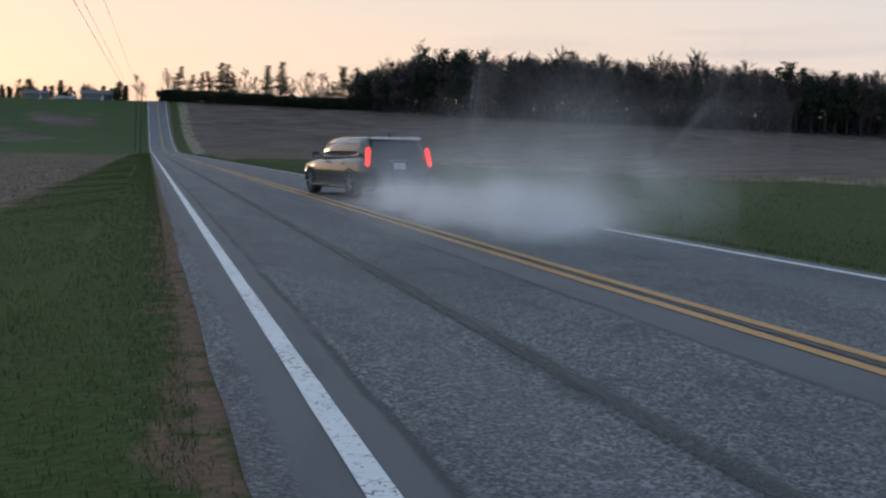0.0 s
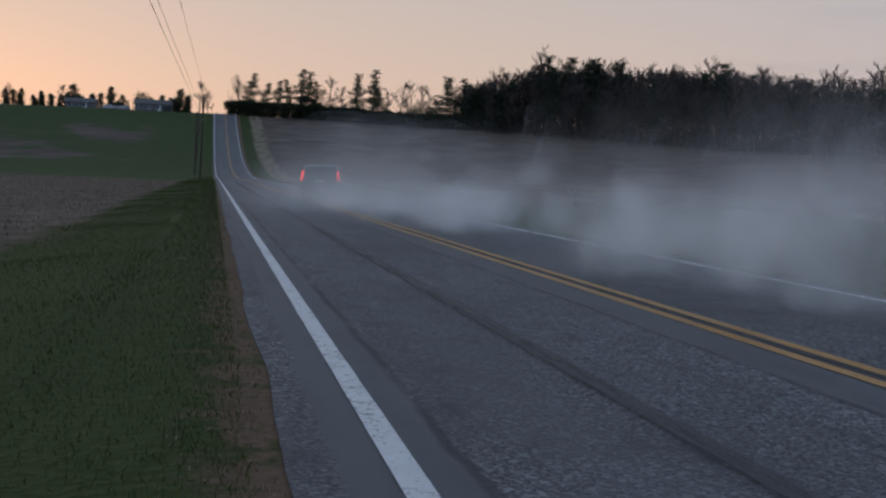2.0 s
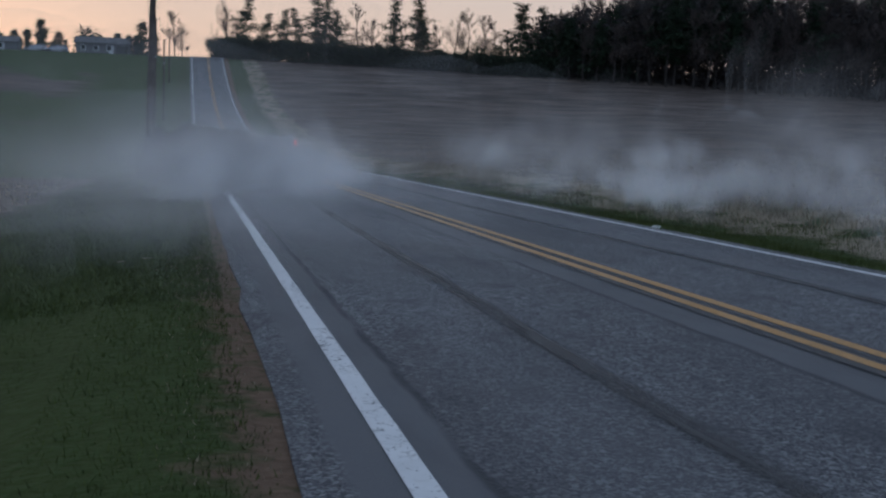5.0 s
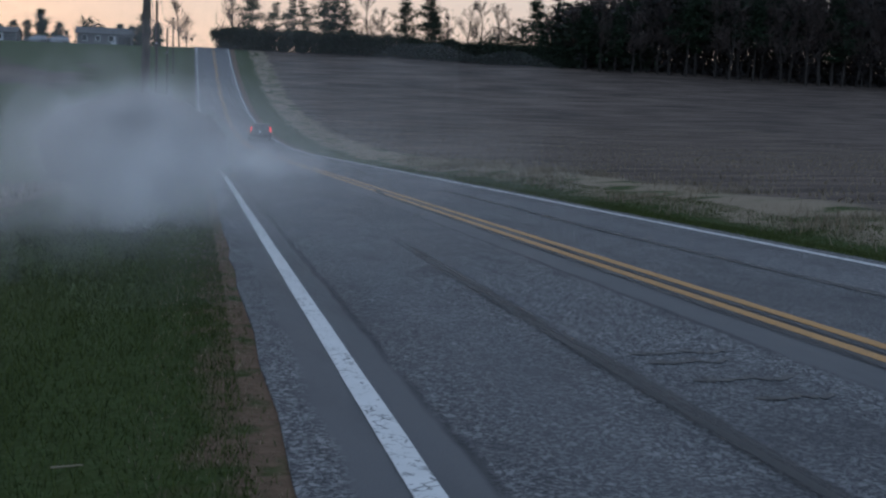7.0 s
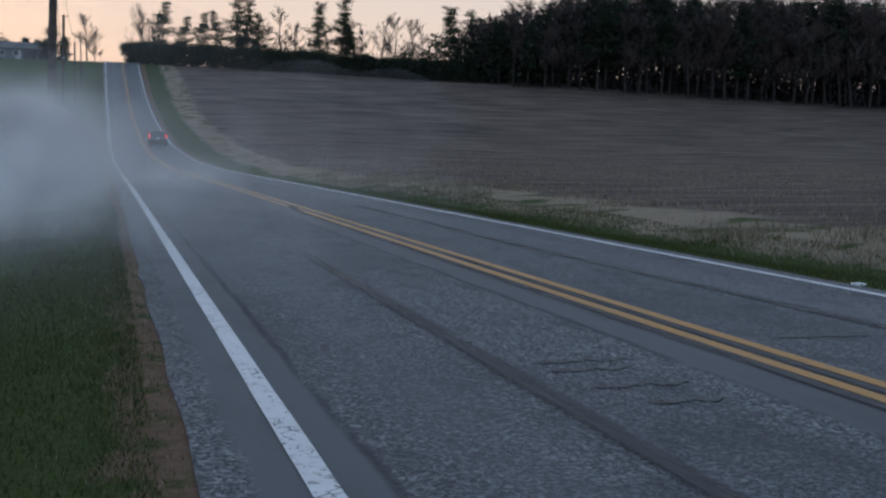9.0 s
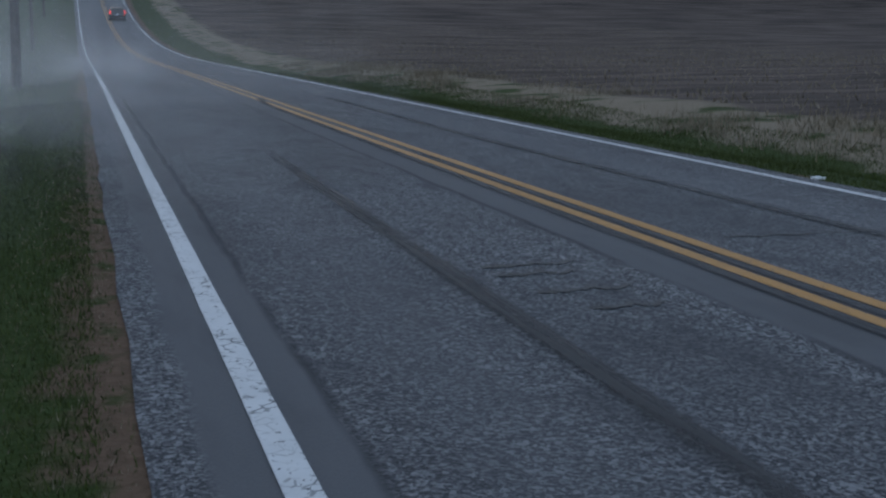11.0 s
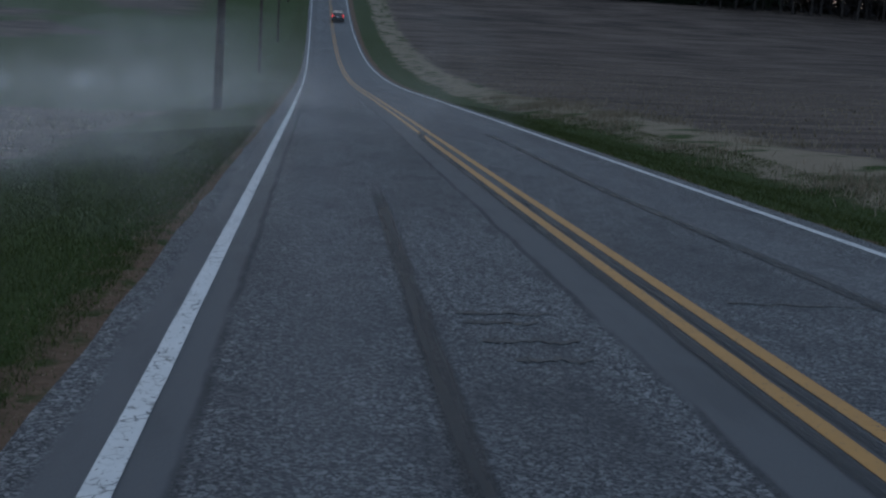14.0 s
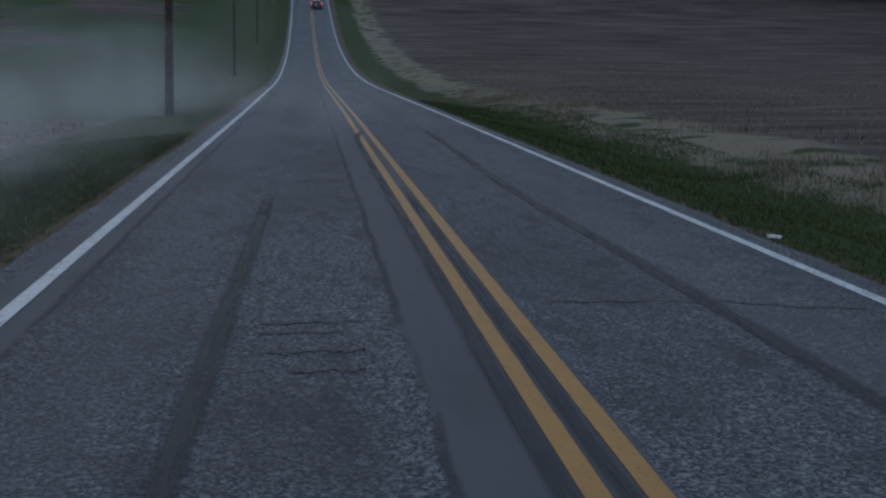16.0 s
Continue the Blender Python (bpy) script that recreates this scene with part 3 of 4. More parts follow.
def stand(ob, x, y, turn=0.0, size=1.0, tall=1.0, first=False):
    m = Matrix.LocRotScale((x, y, land(x, y)), Euler((0, 0, turn)), (size, size, size * tall))
    if first:
        ob.matrix_basis = m
        return ob
    return copy_thing(ob, m)


def plant(kinds, places, group, seed):
    rnd = random.Random(seed)
    for x, y, h in places:
        ob, base = rnd.choice(kinds)
        s = h / base
        c = stand(ob, x, y, rnd.uniform(0, 6.28), s * rnd.uniform(0.92, 1.08), rnd.uniform(0.95, 1.06))
        tagged(c, group=group)


BARE = [(bare_tree("bare_tree", 14.0, 4.2, s, "leafless grey-brown broadleaf tree at dusk"), 14.0) for s in (1, 2, 3, 4)]
PINES = [(pine_tree("pine_tree", 15.0, 3.9, s, "tall dark pine with ragged level limbs", lo), 15.0) for s, lo in ((11, 0.35), (12, 0.28), (13, 0.42))]
FIRS = [(pine_tree("fir_tree", 8.0, 2.4, s, "small dense dark conifer by the houses", 0.06), 8.0) for s in (21, 22)]
BUSHES = [(bush("evergreen_bush", 4.0, 4.0, s, "dense dark evergreen bush", M_HEDGE), 4.0) for s in (31, 32)]

# the first of each kind stands where the frames show one
for (ob, b), (x, y, h) in zip(BARE, ((6.5, 232, 13), (35.5, 233, 13.5), (56.5, 230, 12.5), (64, 231, 13))):
    stand(ob, x, y, x, h / b, 1.0, True)
for (ob, b), (x, y, h) in zip(PINES, ((10.6, 231, 13.5), (42.4, 229, 15), (71.5, 228, 15.5))):
    stand(ob, x, y, x, h / b, 1.0, True)
for (ob, b), (x, y, h) in zip(FIRS, ((-10.5, 229, 7.6), (-31, 232, 7.5))):
    stand(ob, x, y, x, h / b, 1.0, True)
for (ob, b), (x, y, h) in zip(BUSHES, ((55, 223, 4), (64, 222, 6))):
    stand(ob, x, y, x, h / b, 1.0, True)
plant(PINES, [(15, 232, 12), (18.5, 230, 12.5), (21.5, 231, 14), (25, 229, 14.5), (27.5, 231, 15), (30.5, 229, 13), (47.5, 229, 15), (50, 231, 11)], "pines on the crest", 1)
plant(BARE, [(8.8, 233, 11), (39, 234, 13), (60, 233, 13), (67, 232, 12.5), (75, 230, 13), (-4.2, 230, 10.5), (-2.8, 236, 8.5), (33, 236, 11), (44, 238, 12), (53, 236, 11)], "bare trees on the crest", 2)
plant(BUSHES, [(47, 224, 3.6), (51.5, 223, 3.2), (59.5, 222, 3.8), (68, 221, 5.5), (72.5, 220, 6), (77, 219, 6.5), (-12, 227, 4.5), (-22, 234, 4), (81, 218, 7), (86, 217, 7), (91, 216, 7)], "bushes on the crest", 3)
rnd = random.Random(5)
plant(FIRS, [(-9 - i * 1.25 + rnd.uniform(-1, 1), 235 + rnd.uniform(-2, 16), rnd.uniform(4.5, 8.5) * (0.8 if i % 3 else 1.0)) for i in range(110)], "conifers behind the houses", 4)
plant(BARE, [(-62, 240, 9), (-70, 244, 10), (-92, 246, 10), (-47, 244, 9), (-110, 250, 12)], "bare trees behind the houses", 6)


def edge_y(x):
    return 214 - 0.16 * (x - 75)


def canopy(x):
    return 0.94 * (15.5 + 9.5 * min(1, max(0, (x - 78) / 22)) + 3.0 * noise.noise((x * 0.06, 3, 0)) + 2.5 * min(1, max(0, (x - 130) / 60)))


rnd = random.Random(9)
wood, conifers = [], []
for row in range(5):
    x = 77 + rnd.uniform(0, 3)
    while x < 300:
        h = canopy(x) * rnd.uniform(0.82, 1.04) * (0.86 + 0.035 * row)
        (conifers if rnd.random() < (0.3 if x < 150 else 0.12) else wood).append((x, edge_y(x) + row * 4.5 + rnd.uniform(-1.5, 1.5), h))
        x += rnd.uniform(2.2, 4.0) * (1.0 if x < 190 else 1.7)
plant(BARE, wood, "trees of the wood", 10)
plant(PINES, conifers, "pines of the wood", 11)


def brushwood():
    """Undergrowth and stems that close the wood."""
    rnd = random.Random(14)
    v, f = [], []
    for _ in range(9500):
        x = rnd.uniform(76, 310)
        y = edge_y(x) + rnd.uniform(1, 30)
        top = canopy(x) * 0.80
        z = land(x, y) + top * rnd.random() ** 1.3
        clump(v, f, Vector((x, y, z)), 1.5, 20, rnd, 1.3, 0.42)
    tagged(mesh_object("wood_undergrowth", v, f, M_BRUSH), "dark brown undergrowth and stems inside the wood", "undergrowth", kind="stuff")


brushwood()


def hedge():
    rnd = random.Random(15)
    ob = tagged(new("hedge"), "long clipped dark evergreen hedge along the crest", "hedge")
    v, f = [], []
    for _ in range(4600):
        s = rnd.random()
        x = 3.0 + 76 * s
        y = 226 - 9 * s + rnd.gauss(0, 0.9)
        h = 4.1 + 0.7 * noise.noise((x * 0.4, 0, 1)) - 0.6 * s
        if x < 4.2:
            h *= 0.93
        z = land(x, y) + h * rnd.random()
        clump(v, f, Vector((x + 0.45 * math.sin(z * 1.1), y, z)), 0.8, 18, rnd, 0.9, 0.45)
    mesh_object("foliage", v, f, M_HEDGE, ob)
    bm = bmesh.new()
    for i in range(40):
        x = 3.6 + i * 1.9
        y = 226 - 9 * (x - 3) / 76
        rod((x, y, land(x, y) - 0.3), (x, y, land(x, y) + 2.5), 0.09, 0.05, 5, bm)
    part("stem", bm, M_BARK, ob)


hedge()


# ---------------------------------------------------------------- houses on the hill
def house(x, y, w, d, h, label, garage=True):
    z = land(x, y) - 0.15
    base = tagged(new("house"), label, "house")
    base.matrix_basis = pose(x, y, z)
    part("wall", box(w, d, h, (0, 0, h / 2)), M_WALL, base, "pale siding")
    r = h * 0.55
    ring = lambda xx: [(xx, -d / 2 - 0.4, h - 0.1), (xx, 0, h + r), (xx, d / 2 + 0.4, h - 0.1), (xx, d / 2 + 0.4, h - 0.28), (xx, 0, h + r - 0.2), (xx, -d / 2 - 0.4, h - 0.28)]
    part("roof", loft([ring(-w / 2 - 0.35), ring(w / 2 + 0.35)]), M_ROOF, base, "grey shingle roof")
    part("gable", loft([[(xx, -d / 2, h - 0.05), (xx, 0, h + r - 0.25), (xx, d / 2, h - 0.05)] for xx in (-w / 2, w / 2)]), M_WALL, base)
    for i in range(3):
        xx = -w * 0.36 + i * w * 0.24
        win = part("window", box(1.0, 0.08, 1.1, (xx, -d / 2 - 0.03, h * 0.58)), M_TRIM, base)
        part("pane", box(0.8, 0.06, 0.9, (xx, -d / 2 - 0.06, h * 0.58)), M_PANE, win)
    if garage:
        # no opening is cut: the slab's dark colour gives the shade inside
        part("garage_door", box(2.4, 0.08, 2.0, (w * 0.36, -d / 2 - 0.03, 1.0)), M_PANE, base, "dark slab standing in for the shade inside an open garage")
    part("door", box(0.95, 0.08, 2.0, (w * 0.16, -d / 2 - 0.03, 1.0)), M_TRIM, base)
    part("chimney", box(0.6, 0.6, 1.3, (-w * 0.2, 0.4, h + r)), M_ROOF, base)


house(-18.5, 229, 10.5, 6, 2.5, "low pale house with a dark garage door beyond the field")
house(-39.5, 231, 8.5, 6, 2.2, "low pale house among conifers on the hill", False)
house(-74.0, 236, 16, 7, 2.2, "long low farm building on the hill", False)


def wheel(parent, at, r=0.34, wide=0.24):
    hub = new("wheel")
    hub.parent = parent
    hub.matrix_basis = Matrix.Translation(at)
    bm = loft([[(sx, math.cos(a) * rr, math.sin(a) * rr) for a in [6.2832 * i / 24 for i in range(24)]] for sx, rr in ((-wide / 2, r * 0.72), (-wide / 2, r * 0.93), (-wide * 0.36, r), (wide * 0.36, r), (wide / 2, r * 0.93), (wide / 2, r * 0.72))])
    part("tyre", bm, M_TYRE, hub, smooth=True)
    bm = bmesh.new()
    for side in (-1, 1):
        for i in range(7):
            a = 6.2832 * i / 7
            rod((side * wide * 0.42, 0, 0), (side * wide * 0.46, math.cos(a) * r * 0.7, math.sin(a) * r * 0.7), 0.035, 0.025, 5, bm)
        bmesh.ops.create_cone(bm, cap_ends=True, segments=16, radius1=0.07, radius2=0.06, depth=0.05, matrix=Matrix.Translation((side * wide * 0.46, 0, 0)) @ Euler((0, radians(90), 0)).to_matrix().to_4x4())
    part("rim", bm, M_RIM, hub, "grey spoked alloy rim")
    return hub


def car_shell(parent, length, width, height, paint_m, tail, wagon=True):
    """Body, cabin, glass and fittings; forward is +y, the wheels stand on z = 0."""
    L, W, H = length / 2, width / 2, height

    def ring(y, w, zb, zt, tuck=0.06):
        half = [(w - 0.10, zb), (w - 0.02, zb + 0.10), (w, zb + 0.30), (w - 0.015, zt - 0.16), (w - tuck, zt - 0.03), (w - tuck - 0.14, zt)]
        return [(x, y, z) for x, z in half] + [(-x, y, z) for x, z in reversed(half)]

    body = part("body", loft([ring(-L, W - 0.14, 0.42, 0.92), ring(-L + 0.08, W - 0.05, 0.28, 1.00), ring(-L + 0.5, W, 0.24, 1.02), ring(-0.6, W, 0.20, 0.98), ring(0.8, W, 0.20, 0.96),
                              ring(L - 1.2, W - 0.01, 0.22, 0.92), ring(L - 0.35, W - 0.06, 0.26, 0.82), ring(L, W - 0.24, 0.34, 0.66)]), paint_m, parent, "glossy paint", True)

    def cab(y, w, z0, w1, z1):
        half = [(w, z0), (w - 0.03, z0 + (z1 - z0) * 0.5), (w1, z1 - 0.05), (w1 - 0.12, z1)]
        return [(x, y, z) for x, z in half] + [(-x, y, z) for x, z in reversed(half)]

    back = -L + 0.10
    part("cabin", loft([cab(back, W - 0.10, 0.94, W - 0.22, 1.02), cab(back + 0.30, W - 0.09, 0.95, W - 0.23, H - 0.06), cab(back + 0.75, W - 0.08, 0.95, W - 0.22, H),
                        cab(-0.2, W - 0.07, 0.95, W - 0.20, H), cab(0.55, W - 0.08, 0.94, W - 0.24, H - 0.05), cab(1.35, W - 0.12, 0.90, W - 0.20, 0.97)]), paint_m, parent, "", True)
    # glass set just proud of the cabin
    tilt = Euler((radians(-21), 0, 0)).to_matrix().to_4x4()
    part("rear_window", box(width - 0.62, 0.03, 0.46, (0, back + 0.135, 1.20), 0.01, tilt), M_CARGLASS, parent, "tinted rear window")
    for s in (-1, 1):
        lean = Euler((0, radians(-s * 13), 0)).to_matrix().to_4x4()
        for y0, ln in ((-1.55, 0.62), (-0.72, 0.84), (0.20, 0.80)):
            part("side_window", box(0.03, ln, 0.34, (s * (W - 0.135), y0, 1.19), 0.008, lean), M_CARGLASS, parent, "tinted side window with bright surround")
        part("window_trim", box(0.025, 2.9, 0.03, (s * (W - 0.072), -0.55, 0.995), 0.008), M_CHROME, parent, "chrome window trim")
        part("roof_rail", box(0.035, 2.3, 0.035, (s * (W - 0.28), -0.75, H + 0.02), 0.012), M_CHROME, parent, "bright roof rail")
        part("tail_lamp", box(0.11, 0.12, 0.48, (s * (W - 0.125), -L + 0.07, 1.02), 0.035, Euler((radians(-12), radians(-s * 7), 0)).to_matrix().to_4x4()), tail, parent, "tall lit red tail lamp")
        mirror = part("mirror", box(0.22, 0.12, 0.16, (s * (W + 0.09), 0.72, 1.04), 0.04), paint_m, parent)
        part("mirror_glass", box(0.17, 0.01, 0.11, (s * (W + 0.09), 0.655, 1.04)), M_CHROME, mirror)
        for y0 in (-0.95, 0.10):
            part("door_handle", box(0.03, 0.2, 0.03, (s * (W - 0.005), y0, 0.84), 0.01), M_CHROME, parent, "chrome door handle")
        part("sill_trim", box(0.03, 2.5, 0.05, (s * (W + 0.002), 0.0, 0.27), 0.012), M_CHROME, parent, "bright sill trim")
        bm = bmesh.new()
        rod((s * 0.55, -L - 0.03, 0.33), (s * 0.55, -L + 0.2, 0.33), 0.05, 0.05, 12, bm)
        part("exhaust_pipe", bm, M_CHROME, parent)
        part("headlamp", box(0.16, 0.3, 0.26, (s * (W - 0.22), L - 0.22, 0.68), 0.05), M_CHROME, parent)
        for y0 in (-1.42, 1.48):
            pts = [[(s * (W + o), y0 + math.cos(a) * rr, 0.34 + math.sin(a) * rr) for a in [math.pi * i / 14 for i in range(15)]] for o, rr in ((-0.10, 0.40), (0.006, 0.40), (0.006, 0.35), (-0.10, 0.35))]
            part("wheel_arch", loft(pts, False), M_PLASTIC, parent)
    part("bumper", box(width - 0.12, 0.22, 0.26, (0, -L + 0.03, 0.45), 0.06), paint_m, parent)
    part("diffuser", box(width - 0.6, 0.14, 0.12, (0, -L + 0.02, 0.29), 0.03), M_PLASTIC, parent, "black lower bumper panel")
    part("number_plate", box(0.32, 0.02, 0.16, (0, -L - 0.01, 0.80), 0.006), M_PLATE, parent, "blank pale plate")
    part("tailgate_trim", box(0.72, 0.03, 0.035, (0, -L + 0.02, 0.925), 0.01), M_CHROME, parent, "chrome tailgate strip")
    # chrome here stands in for the sky's white glint on the roof edge
    part("roof_spoiler", box(width - 0.5, 0.3, 0.045, (0, back + 0.27, H - 0.022), 0.015), M_CHROME, parent, "roof spoiler, bright in place of the sky's glint")
    bm = bmesh.new()
    rod((0, back + 0.6, H), (0, back + 0.5, H + 0.11), 0.03, 0.012, 8, bm)
    part("aerial", bm, M_PLASTIC, parent)
    part("windscreen", box(width - 0.55, 0.03, 0.62, (0, 0.98, 1.18), 0.01, Euler((radians(62), 0, 0)).to_matrix().to_4x4()), M_CARGLASS, parent)
    return body


M_TAIL_OFF = grained("unlit_tail_lamp", (0.18, 0.012, 0.012), (0.24, 0.016, 0.016), 5, 60, 0.25)
wagon = tagged(new("station_wagon"), "dark grey metallic station wagon with lit red tail lamps", "car")
car_shell(wagon, 4.86, 1.86, 1.50, M_CARBLACK, M_TAIL)
WHEELS = [wheel(wagon, (s * 0.80, y, 0.34)) for s in (-1, 1) for y in (-1.42, 1.48)]
for x, y, turn in ((-31.5, 227.5, 80), (-27.6, 227, 100)):
    parked = tagged(new("parked_car"), "pale parked car in front of the hill house", "car", "parked cars")
    car_shell(parked, 4.5, 1.8, 1.42, M_CARGREY, M_TAIL_OFF)
    for s in (-1, 1):
        for yy in (-1.42, 1.48):
            wheel(parked, (s * 0.78, yy, 0.34))
    parked.matrix_basis = pose(x, y, land(x, y), 0, 0, turn)


# ---------------------------------------------------------------- poles and wires
def utility_pole(x, y, h, lean, label, arm=False):
    ob = tagged(new("utility_pole"), label, "utility pole", "poles along the road")
    ob.matrix_basis = pose(x, y, land(x, y) - 0.1, 0, lean, 0)
    bm = rod((0, 0, -0.3), (0, 0, h), 0.145, 0.095, 10)
    part("post", bm, M_POLE, ob)
    for z, s in ((h - 0.15, 1), (h - 1.6, -1)):
        bm = rod((s * 0.08, 0, z), (s * 0.30, 0, z + 0.05), 0.02, 0.02, 6)
        bracket = part("bracket", bm, M_STEEL, ob)
        bm = bmesh.new()
        for k in range(3):
            rod((s * 0.30, 0, z + 0.03 + k * 0.05), (s * 0.30, 0, z + 0.07 + k * 0.05), 0.055, 0.04, 8, bm)
        part("insulator", bm, M_CERAMIC, bracket)
    part("cable_clamp", box(0.2, 0.3, 0.1, (0, 0, h * 0.71), 0.02), M_STEEL, ob)
    return ob


POLES = [(-2.35, 33.9, 10.9, 1.6), (-3.9, 88.0, 11.2, 0.8), (-4.3, 138.0, 10.5, 0.4), (-4.6, 190.0, 9.5, 0.2), (-2.4, -235.0, 10.9, 0.5)]
for x, y, h, ln in POLES[:4]:
    utility_pole(x, y, h, ln, "tall weathered wooden utility pole on the grass verge")


def overhead(a, b, sag):
    bm_owner = bpy.data.meshes.new("overhead_wire")
    a, b = Vector(a), Vector(b)
    rings = []
    for i in range(25):
        f = i / 24
        p = a.lerp(b, f)
        p.z -= sag * 4 * f * (1 - f)
        rings.append([(p.x + math.cos(w) * 0.014, p.y, p.z + math.sin(w) * 0.014) for w in (0, 2.09, 4.19)])
    bm = loft(rings)
    bm.to_mesh(bm_owner)
    bm.free()
    bm_owner.materials.append(M_WIRE)
    tagged(new("overhead_wire", bm_owner), "thin dark overhead wire slung between the poles", "wire", "overhead wires")


for p, q in zip(POLES, POLES[1:4]):
    for off, dz in ((0.4, 0.1), (-0.25, -1.4), (0.1, -3.0)):
        overhead((p[0] + off, p[1], land(p[0], p[1]) + p[2] + dz), (q[0] + off, q[1], land(q[0], q[1]) + q[2] + dz), 0.6)
for off, dz in ((0.4, 0.1), (-0.25, -1.4), (0.1, -3.0)):
    overhead((POLES[0][0] + off, POLES[0][1], land(*POLES[0][:2]) + POLES[0][2] + dz), (POLES[4][0] + off - 3.0, POLES[4][1], 12.0 + dz), 0.5)

# roadside post on the crest, litter and straws
post = tagged(new("marker_post"), "thin marker post with a small sign on the crest", "post")
post.matrix_basis = pose(-1.6, 221, land(-1.6, 221) - 0.05)
part("stake", rod((0, 0, -0.2), (0, 0, 2.4), 0.05, 0.04, 6), M_POLE, post)
part("sign", box(0.5, 0.04, 0.6, (0, -0.06, 2.1), 0.01), M_POLE, post)


def litter(x, y, size, seed, label):
    rnd = random.Random(seed)
    bm = bmesh.new()
    bmesh.ops.create_icosphere(bm, subdivisions=1, radius=size)
    for v in bm.verts:
        v.co = Vector((v.co.x * 1.6, v.co.y, v.co.z * 0.5)) * rnd.uniform(0.7, 1.2)
    ob = tagged(new("litter"), label, "litter")
    ob.matrix_basis = pose(x, y, land(x, y) + size * 0.4, 0, 0, rnd.uniform(0, 180))
    part("wrapper", bm, M_LITTER, ob)


litter(6.62, 9.3, 0.055, 1, "crumpled white litter beside the edge line")
litter(-6.3, -112, 0.09, 2, "pale scrap on the ploughed strip")
for i, (x, y) in enumerate(((-1.25, 4.3), (-1.5, 4.2), (-1.12, 3.2), (-1.3, -72.4), (-1.1, -93.5), (-1.4, -53.0))):
    ob = tagged(new("straw"), "pale dry straw lying on the verge grass", "straw", "straws on the verge")
    ob.matrix_basis = pose(x, y, land(x, y) + 0.05, 0, 8, 40 * i)
    part("stalk", rod((-0.05, 0, 0), (0.06, 0.02, 0.015), 0.005, 0.003, 5), M_DRY, ob)


# ---------------------------------------------------------------- tyre smoke
def puff(seed, sigma, count, lump, material):
    """A rigid drift of many thin curled wisps, each a bowed shell with a frayed rim."""
    rnd = random.Random(seed)
    verts, faces, uvs = [], [], []
    rings, segs = 4, 12
    for i in range(count):
        c = Vector((rnd.gauss(0, sigma), rnd.gauss(0, sigma * 1.2), abs(rnd.gauss(0, sigma * 0.62))))
        r = lump * rnd.uniform(0.6, 1.35)
        turn = Euler((rnd.gauss(0, 0.6), rnd.uniform(0, 6.283), rnd.gauss(0, 0.75))).to_matrix()
        bow = rnd.uniform(-0.6, 0.6)
        k = len(verts)
        o = Vector((rnd.uniform(0, 50), rnd.uniform(0, 50), 0))
        verts.append(c + turn @ Vector((0, bow * r, 0)))
        uvs.append((0.5, 0.5))
        for a in range(1, rings + 1):
            f = a / rings
            for b in range(segs):
                w = 6.2832 * b / segs
                v = Vector((math.cos(w) * f, bow * (1 - f * f) + 0.25 * noise.noise(Vector((math.cos(w) * f, math.sin(w) * f, 0)) * 1.8 + o), math.sin(w) * f * 0.75))
                verts.append(c + turn @ (v * r))
                uvs.append((0.5 + 0.5 * f * math.cos(w), 0.5 + 0.5 * f * math.sin(w)))
        for b in range(segs):
            b2 = (b + 1) % segs
            faces.append((k, k + 1 + b, k + 1 + b2))
            for a in range(rings - 1):
                p = k + 1 + a * segs
                faces.append((p + b, p + segs + b, p + segs + b2, p + b2))
    me = bpy.data.meshes.new("smoke_puff")
    me.from_pydata(verts, [], faces)
    layer = me.uv_layers.new()
    for lp in me.loops:
        layer.data[lp.index].uv = uvs[lp.vertex_index]
    me.materials.append(material)
    me.shade_smooth()
    me.update()
    return me


TRAIL = [puff(s, 0.36, 14, 0.62, M_SMOKE) for s in (1, 2, 3)]
WIDE = [puff(s, 1.0, 14, 1.5, M_HAZE) for s in (4, 5, 6)]
CLOUD = [puff(s, 0.75, 14, 1.15, M_CLOUD) for s in (7, 8, 9)]
VEIL = [puff(s, 1.4, 10, 2.2, M_VEIL) for s in (14, 15)]


# ---------------------------------------------------------------- what moves
def between(table, t):
    for (a, u), (b, v) in zip(table, table[1:]):
        if t <= b:
            return u + (v - u) * max(0.0, (t - a) / (b - a))
    return table[-1][1]


# the camera's y by time, which the smoke rides on
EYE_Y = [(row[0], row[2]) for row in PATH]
# how far the smoke's depth ahead of the camera is stretched
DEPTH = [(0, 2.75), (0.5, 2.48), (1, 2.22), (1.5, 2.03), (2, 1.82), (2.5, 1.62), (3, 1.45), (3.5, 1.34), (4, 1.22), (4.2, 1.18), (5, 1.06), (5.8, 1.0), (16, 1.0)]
CAR = [(0, 4.68, -155.8, 11), (0.5, 4.24, -130.6, 9), (1, 3.89, -107.9, 0), (1.5, 3.73, -81.2, -6), (2, 4.33, -56.0, -8), (2.5, 5.34, -33.3, -8), (3, 5.40, -12.6, -4), (3.5, 4.52, 8.6, 0), (4, 4.01, 29.8, 1),
       (4.5, 4.2, 46, 0), (5.5, 4.6, 70, 0), (6.5, 4.75, 89, 0), (7, 4.72, 94.6, 0), (8, 4.65, 105.2, 0), (9, 4.5, 114, 0), (10, 4.3, 124.2, 0), (12.5, 4.2, 152, 0), (14.5, 4.1, 175, 0), (16, 4.0, 185, 0)]


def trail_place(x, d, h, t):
    """A wisp d metres ahead of the camera, carried along its path behind the car."""
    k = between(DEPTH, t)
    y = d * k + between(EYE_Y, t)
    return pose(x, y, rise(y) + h)


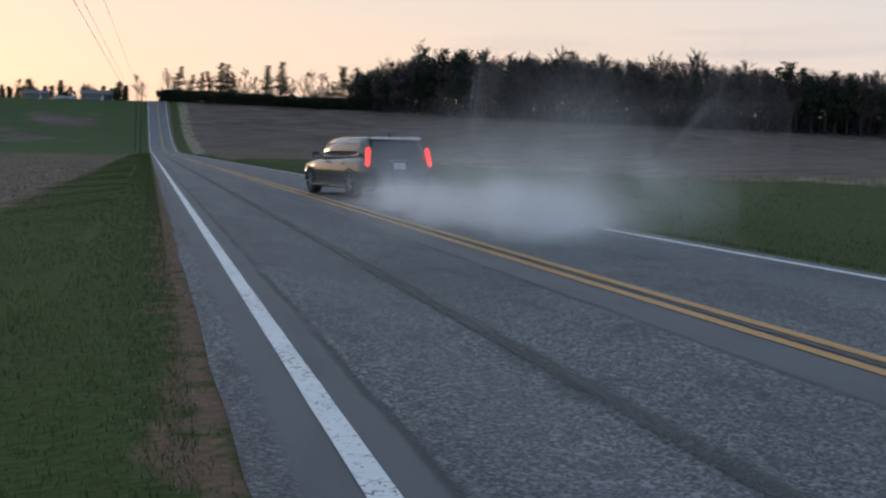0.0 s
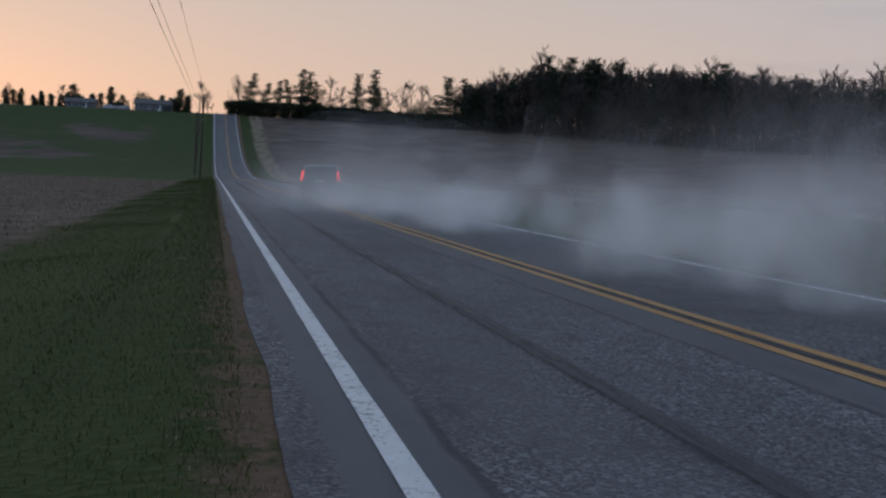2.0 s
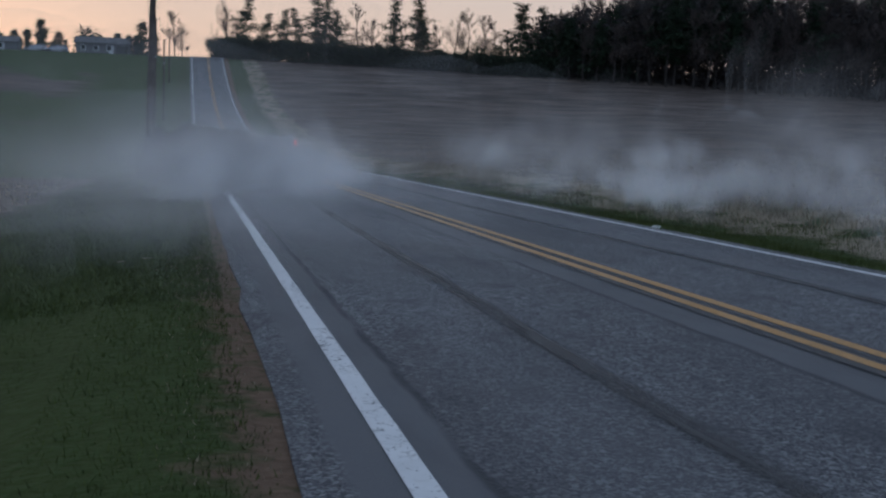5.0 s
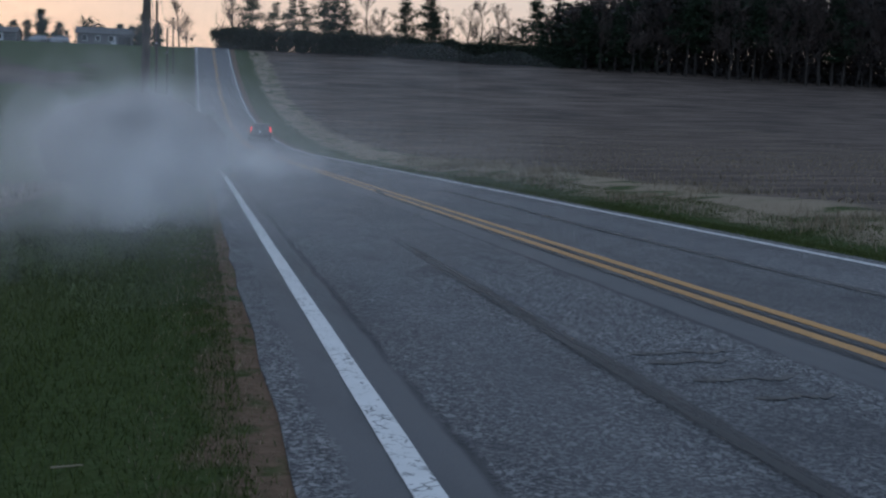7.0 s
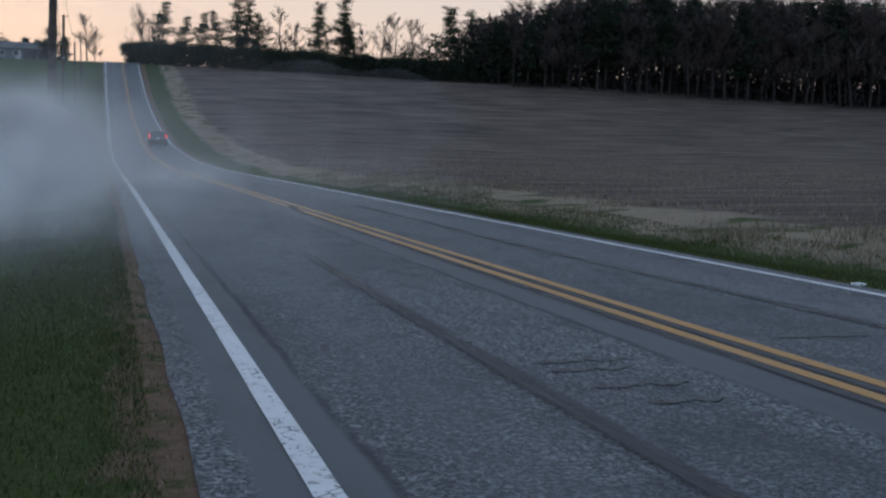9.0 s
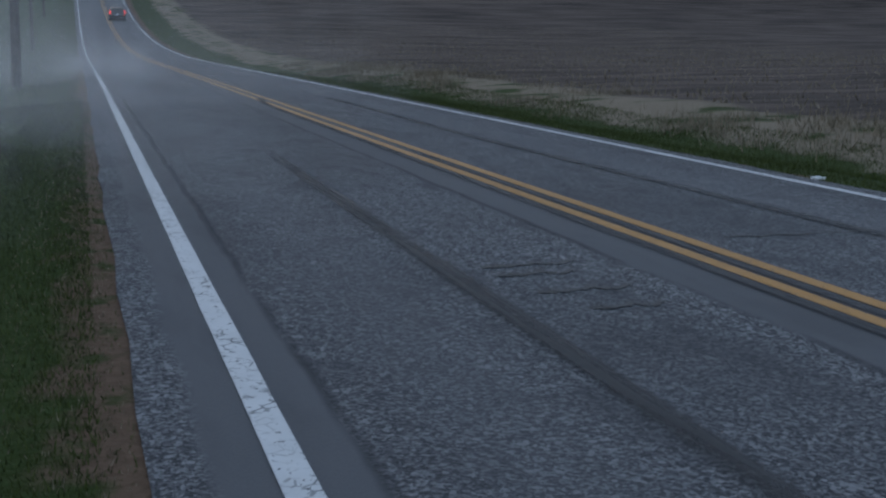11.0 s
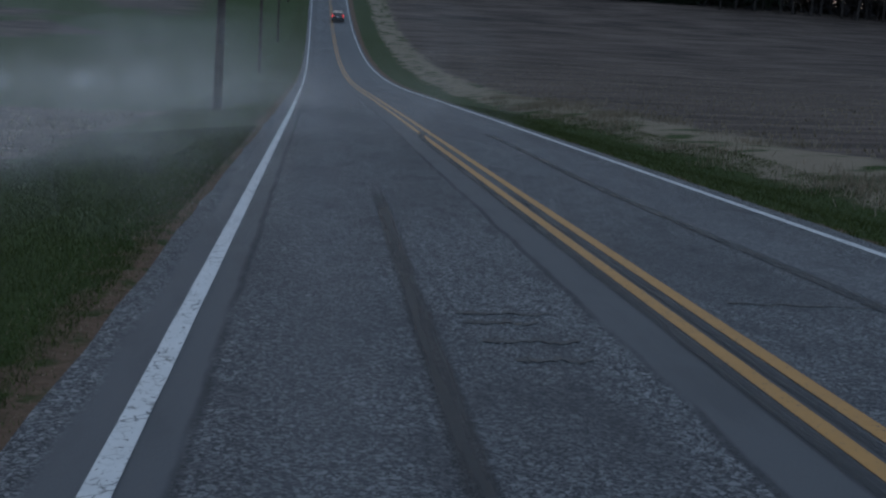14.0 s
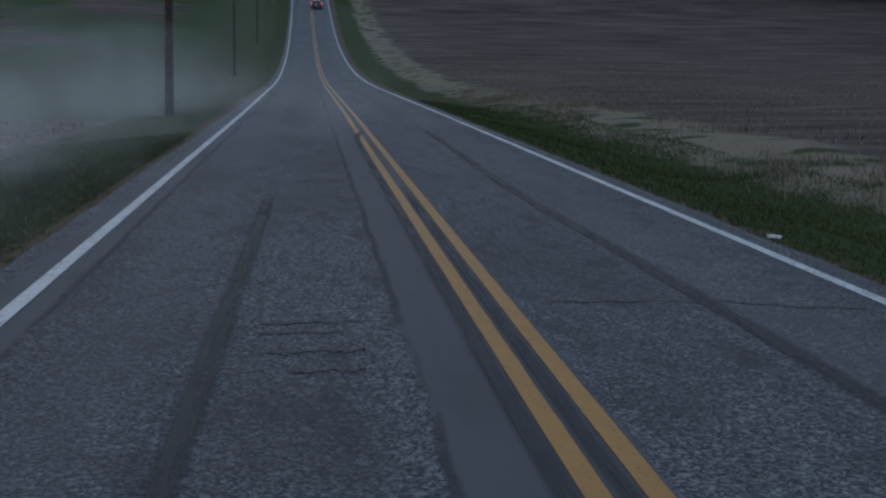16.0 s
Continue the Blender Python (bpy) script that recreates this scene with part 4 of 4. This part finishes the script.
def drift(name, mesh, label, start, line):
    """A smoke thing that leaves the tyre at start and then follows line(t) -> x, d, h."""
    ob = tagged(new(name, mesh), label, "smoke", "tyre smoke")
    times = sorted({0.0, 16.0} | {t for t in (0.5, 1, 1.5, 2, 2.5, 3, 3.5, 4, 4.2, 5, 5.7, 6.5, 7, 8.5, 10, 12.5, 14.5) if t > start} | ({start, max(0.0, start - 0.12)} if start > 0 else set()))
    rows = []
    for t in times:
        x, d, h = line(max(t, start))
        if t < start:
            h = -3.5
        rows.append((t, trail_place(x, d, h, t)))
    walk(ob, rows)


CAR_D = [(-1, 2.0), (0, 8.6), (0.5, 12.6), (1, 16.2), (1.5, 21), (2, 26.5), (2.5, 32.5), (3, 37), (3.5, 41), (4, 47)]


CAR_X = [(-1, 4.3)] + [(t, x) for t, x, y, head in CAR]


def motions():
    rows = []
    for t, x, y, head in CAR:
        climb = math.degrees(math.atan2(rise(y + 1.4) - rise(y - 1.4), 2.8))
        rows.append((t, pose(x + bend(y), y, rise(y) + 0.005, 0, 0, head) @ pose(0, 0, 0, climb, 0, 0)))
    walk(wagon, rows)
    for w in WHEELS:
        at = w.matrix_basis.translation.copy()
        walk(w, [(i * 0.25, pose(*at, -80.0 * i, 0, 0)) for i in range(65)])
    rnd = random.Random(77)
    # the trail over the right-hand lane, dense at the tyres, thinning out over the far verge
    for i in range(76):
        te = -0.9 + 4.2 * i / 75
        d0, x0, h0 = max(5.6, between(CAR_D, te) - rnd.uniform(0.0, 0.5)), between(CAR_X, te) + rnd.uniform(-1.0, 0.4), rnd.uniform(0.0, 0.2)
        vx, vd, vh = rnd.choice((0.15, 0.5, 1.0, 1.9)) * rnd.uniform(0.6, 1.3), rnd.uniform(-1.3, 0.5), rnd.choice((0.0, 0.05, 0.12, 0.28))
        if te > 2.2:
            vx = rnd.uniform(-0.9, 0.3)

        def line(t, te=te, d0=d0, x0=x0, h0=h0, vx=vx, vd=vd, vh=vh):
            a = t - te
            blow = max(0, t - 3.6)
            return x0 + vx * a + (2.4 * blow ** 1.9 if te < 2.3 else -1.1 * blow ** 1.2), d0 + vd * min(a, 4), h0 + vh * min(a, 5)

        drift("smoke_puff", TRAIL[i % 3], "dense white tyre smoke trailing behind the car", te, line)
    for i in range(28):
        te = -0.9 + 4.0 * i / 27
        d0, x0 = max(5.0, between(CAR_D, te) - rnd.uniform(0.3, 3.0)), rnd.uniform(3.6, 5.6)
        vx, vh = rnd.uniform(0.2, 1.3), rnd.uniform(0.05, 0.32)

        def line(t, te=te, d0=d0, x0=x0, vx=vx, vh=vh):
            a = t - te
            return x0 + vx * a + 3.0 * max(0, t - 3.8) ** 1.9, d0 - 0.3 * min(a, 4), 0.1 + vh * min(a, 5)

        drift("smoke_wisp", WIDE[i % 3], "thin pale smoke drifting over the far verge", te, line)
    # the big cloud, blown across the road to the left field
    for i in range(44):
        te = 1.8 + 2.0 * i / 43
        heart = i % 2 == 0
        x4, d4, h4 = rnd.uniform(-0.8, 4.0), rnd.uniform(22, 30), rnd.uniform(-0.1, 0.5)
        x6, d6, h6 = rnd.uniform(-2.6, -0.9), rnd.uniform(14, 23), rnd.uniform(-0.1, 1.3)
        if i % 11 == 1:
            x6, d6, h6 = rnd.uniform(-1.0, 3.5), rnd.uniform(30, 46), -0.4
        d0 = max(27.0, between(CAR_D, te) * 0.97)

        def line(t, te=te, d0=d0, x4=x4, d4=d4, h4=h4, x6=x6, d6=d6, h6=h6):
            f = min(1.0, (t - te) / max(0.3, 4.0 - te)) ** 1.6
            g = min(1.0, max(0.0, t - 4.0) / 2.5)
            x0 = between(CAR_X, te) - 0.5
            a = max(0.0, t - 6.5)
            x = x0 + (x4 - x0) * f + (x6 - x4) * g
            d = d0 + (d4 - d0) * f + (d6 - d4) * g
            return x - 0.28 * min(a, 3.5) - 2.4 * max(0, a - 3.5), d + 0.5 * max(0, a - 3), h4 * f + (h6 - h4) * g + 0.12 * min(a, 4)

        drift("smoke_cloud", (TRAIL if heart else CLOUD)[i % 3], "billowing white tyre smoke blowing across the road", te, line)
    # a thin veil that hangs over the road and the left field for long
    for i in range(24):
        te = 0.7 + 3.2 * i / 23
        x4, d4 = rnd.uniform(-5.0, 5.0), rnd.uniform(9, 38)
        h4 = rnd.uniform(-0.5, 0.3)

        def line(t, te=te, x4=x4, d4=d4, h4=h4):
            f = min(1.0, (t - te) / max(0.4, 4.6 - te))
            a = max(0.0, t - 4.6)
            return 4.2 + (x4 - 4.2) * f - 0.22 * a, between(CAR_D, te) * 0.7 * (1 - f) + d4 * f + (0.25 * a if d4 > 12 else 0), 0.1 + h4 * f

        drift("smoke_veil", VEIL[i % 2], "very thin smoke veil hanging over the road", te, line)


motions()
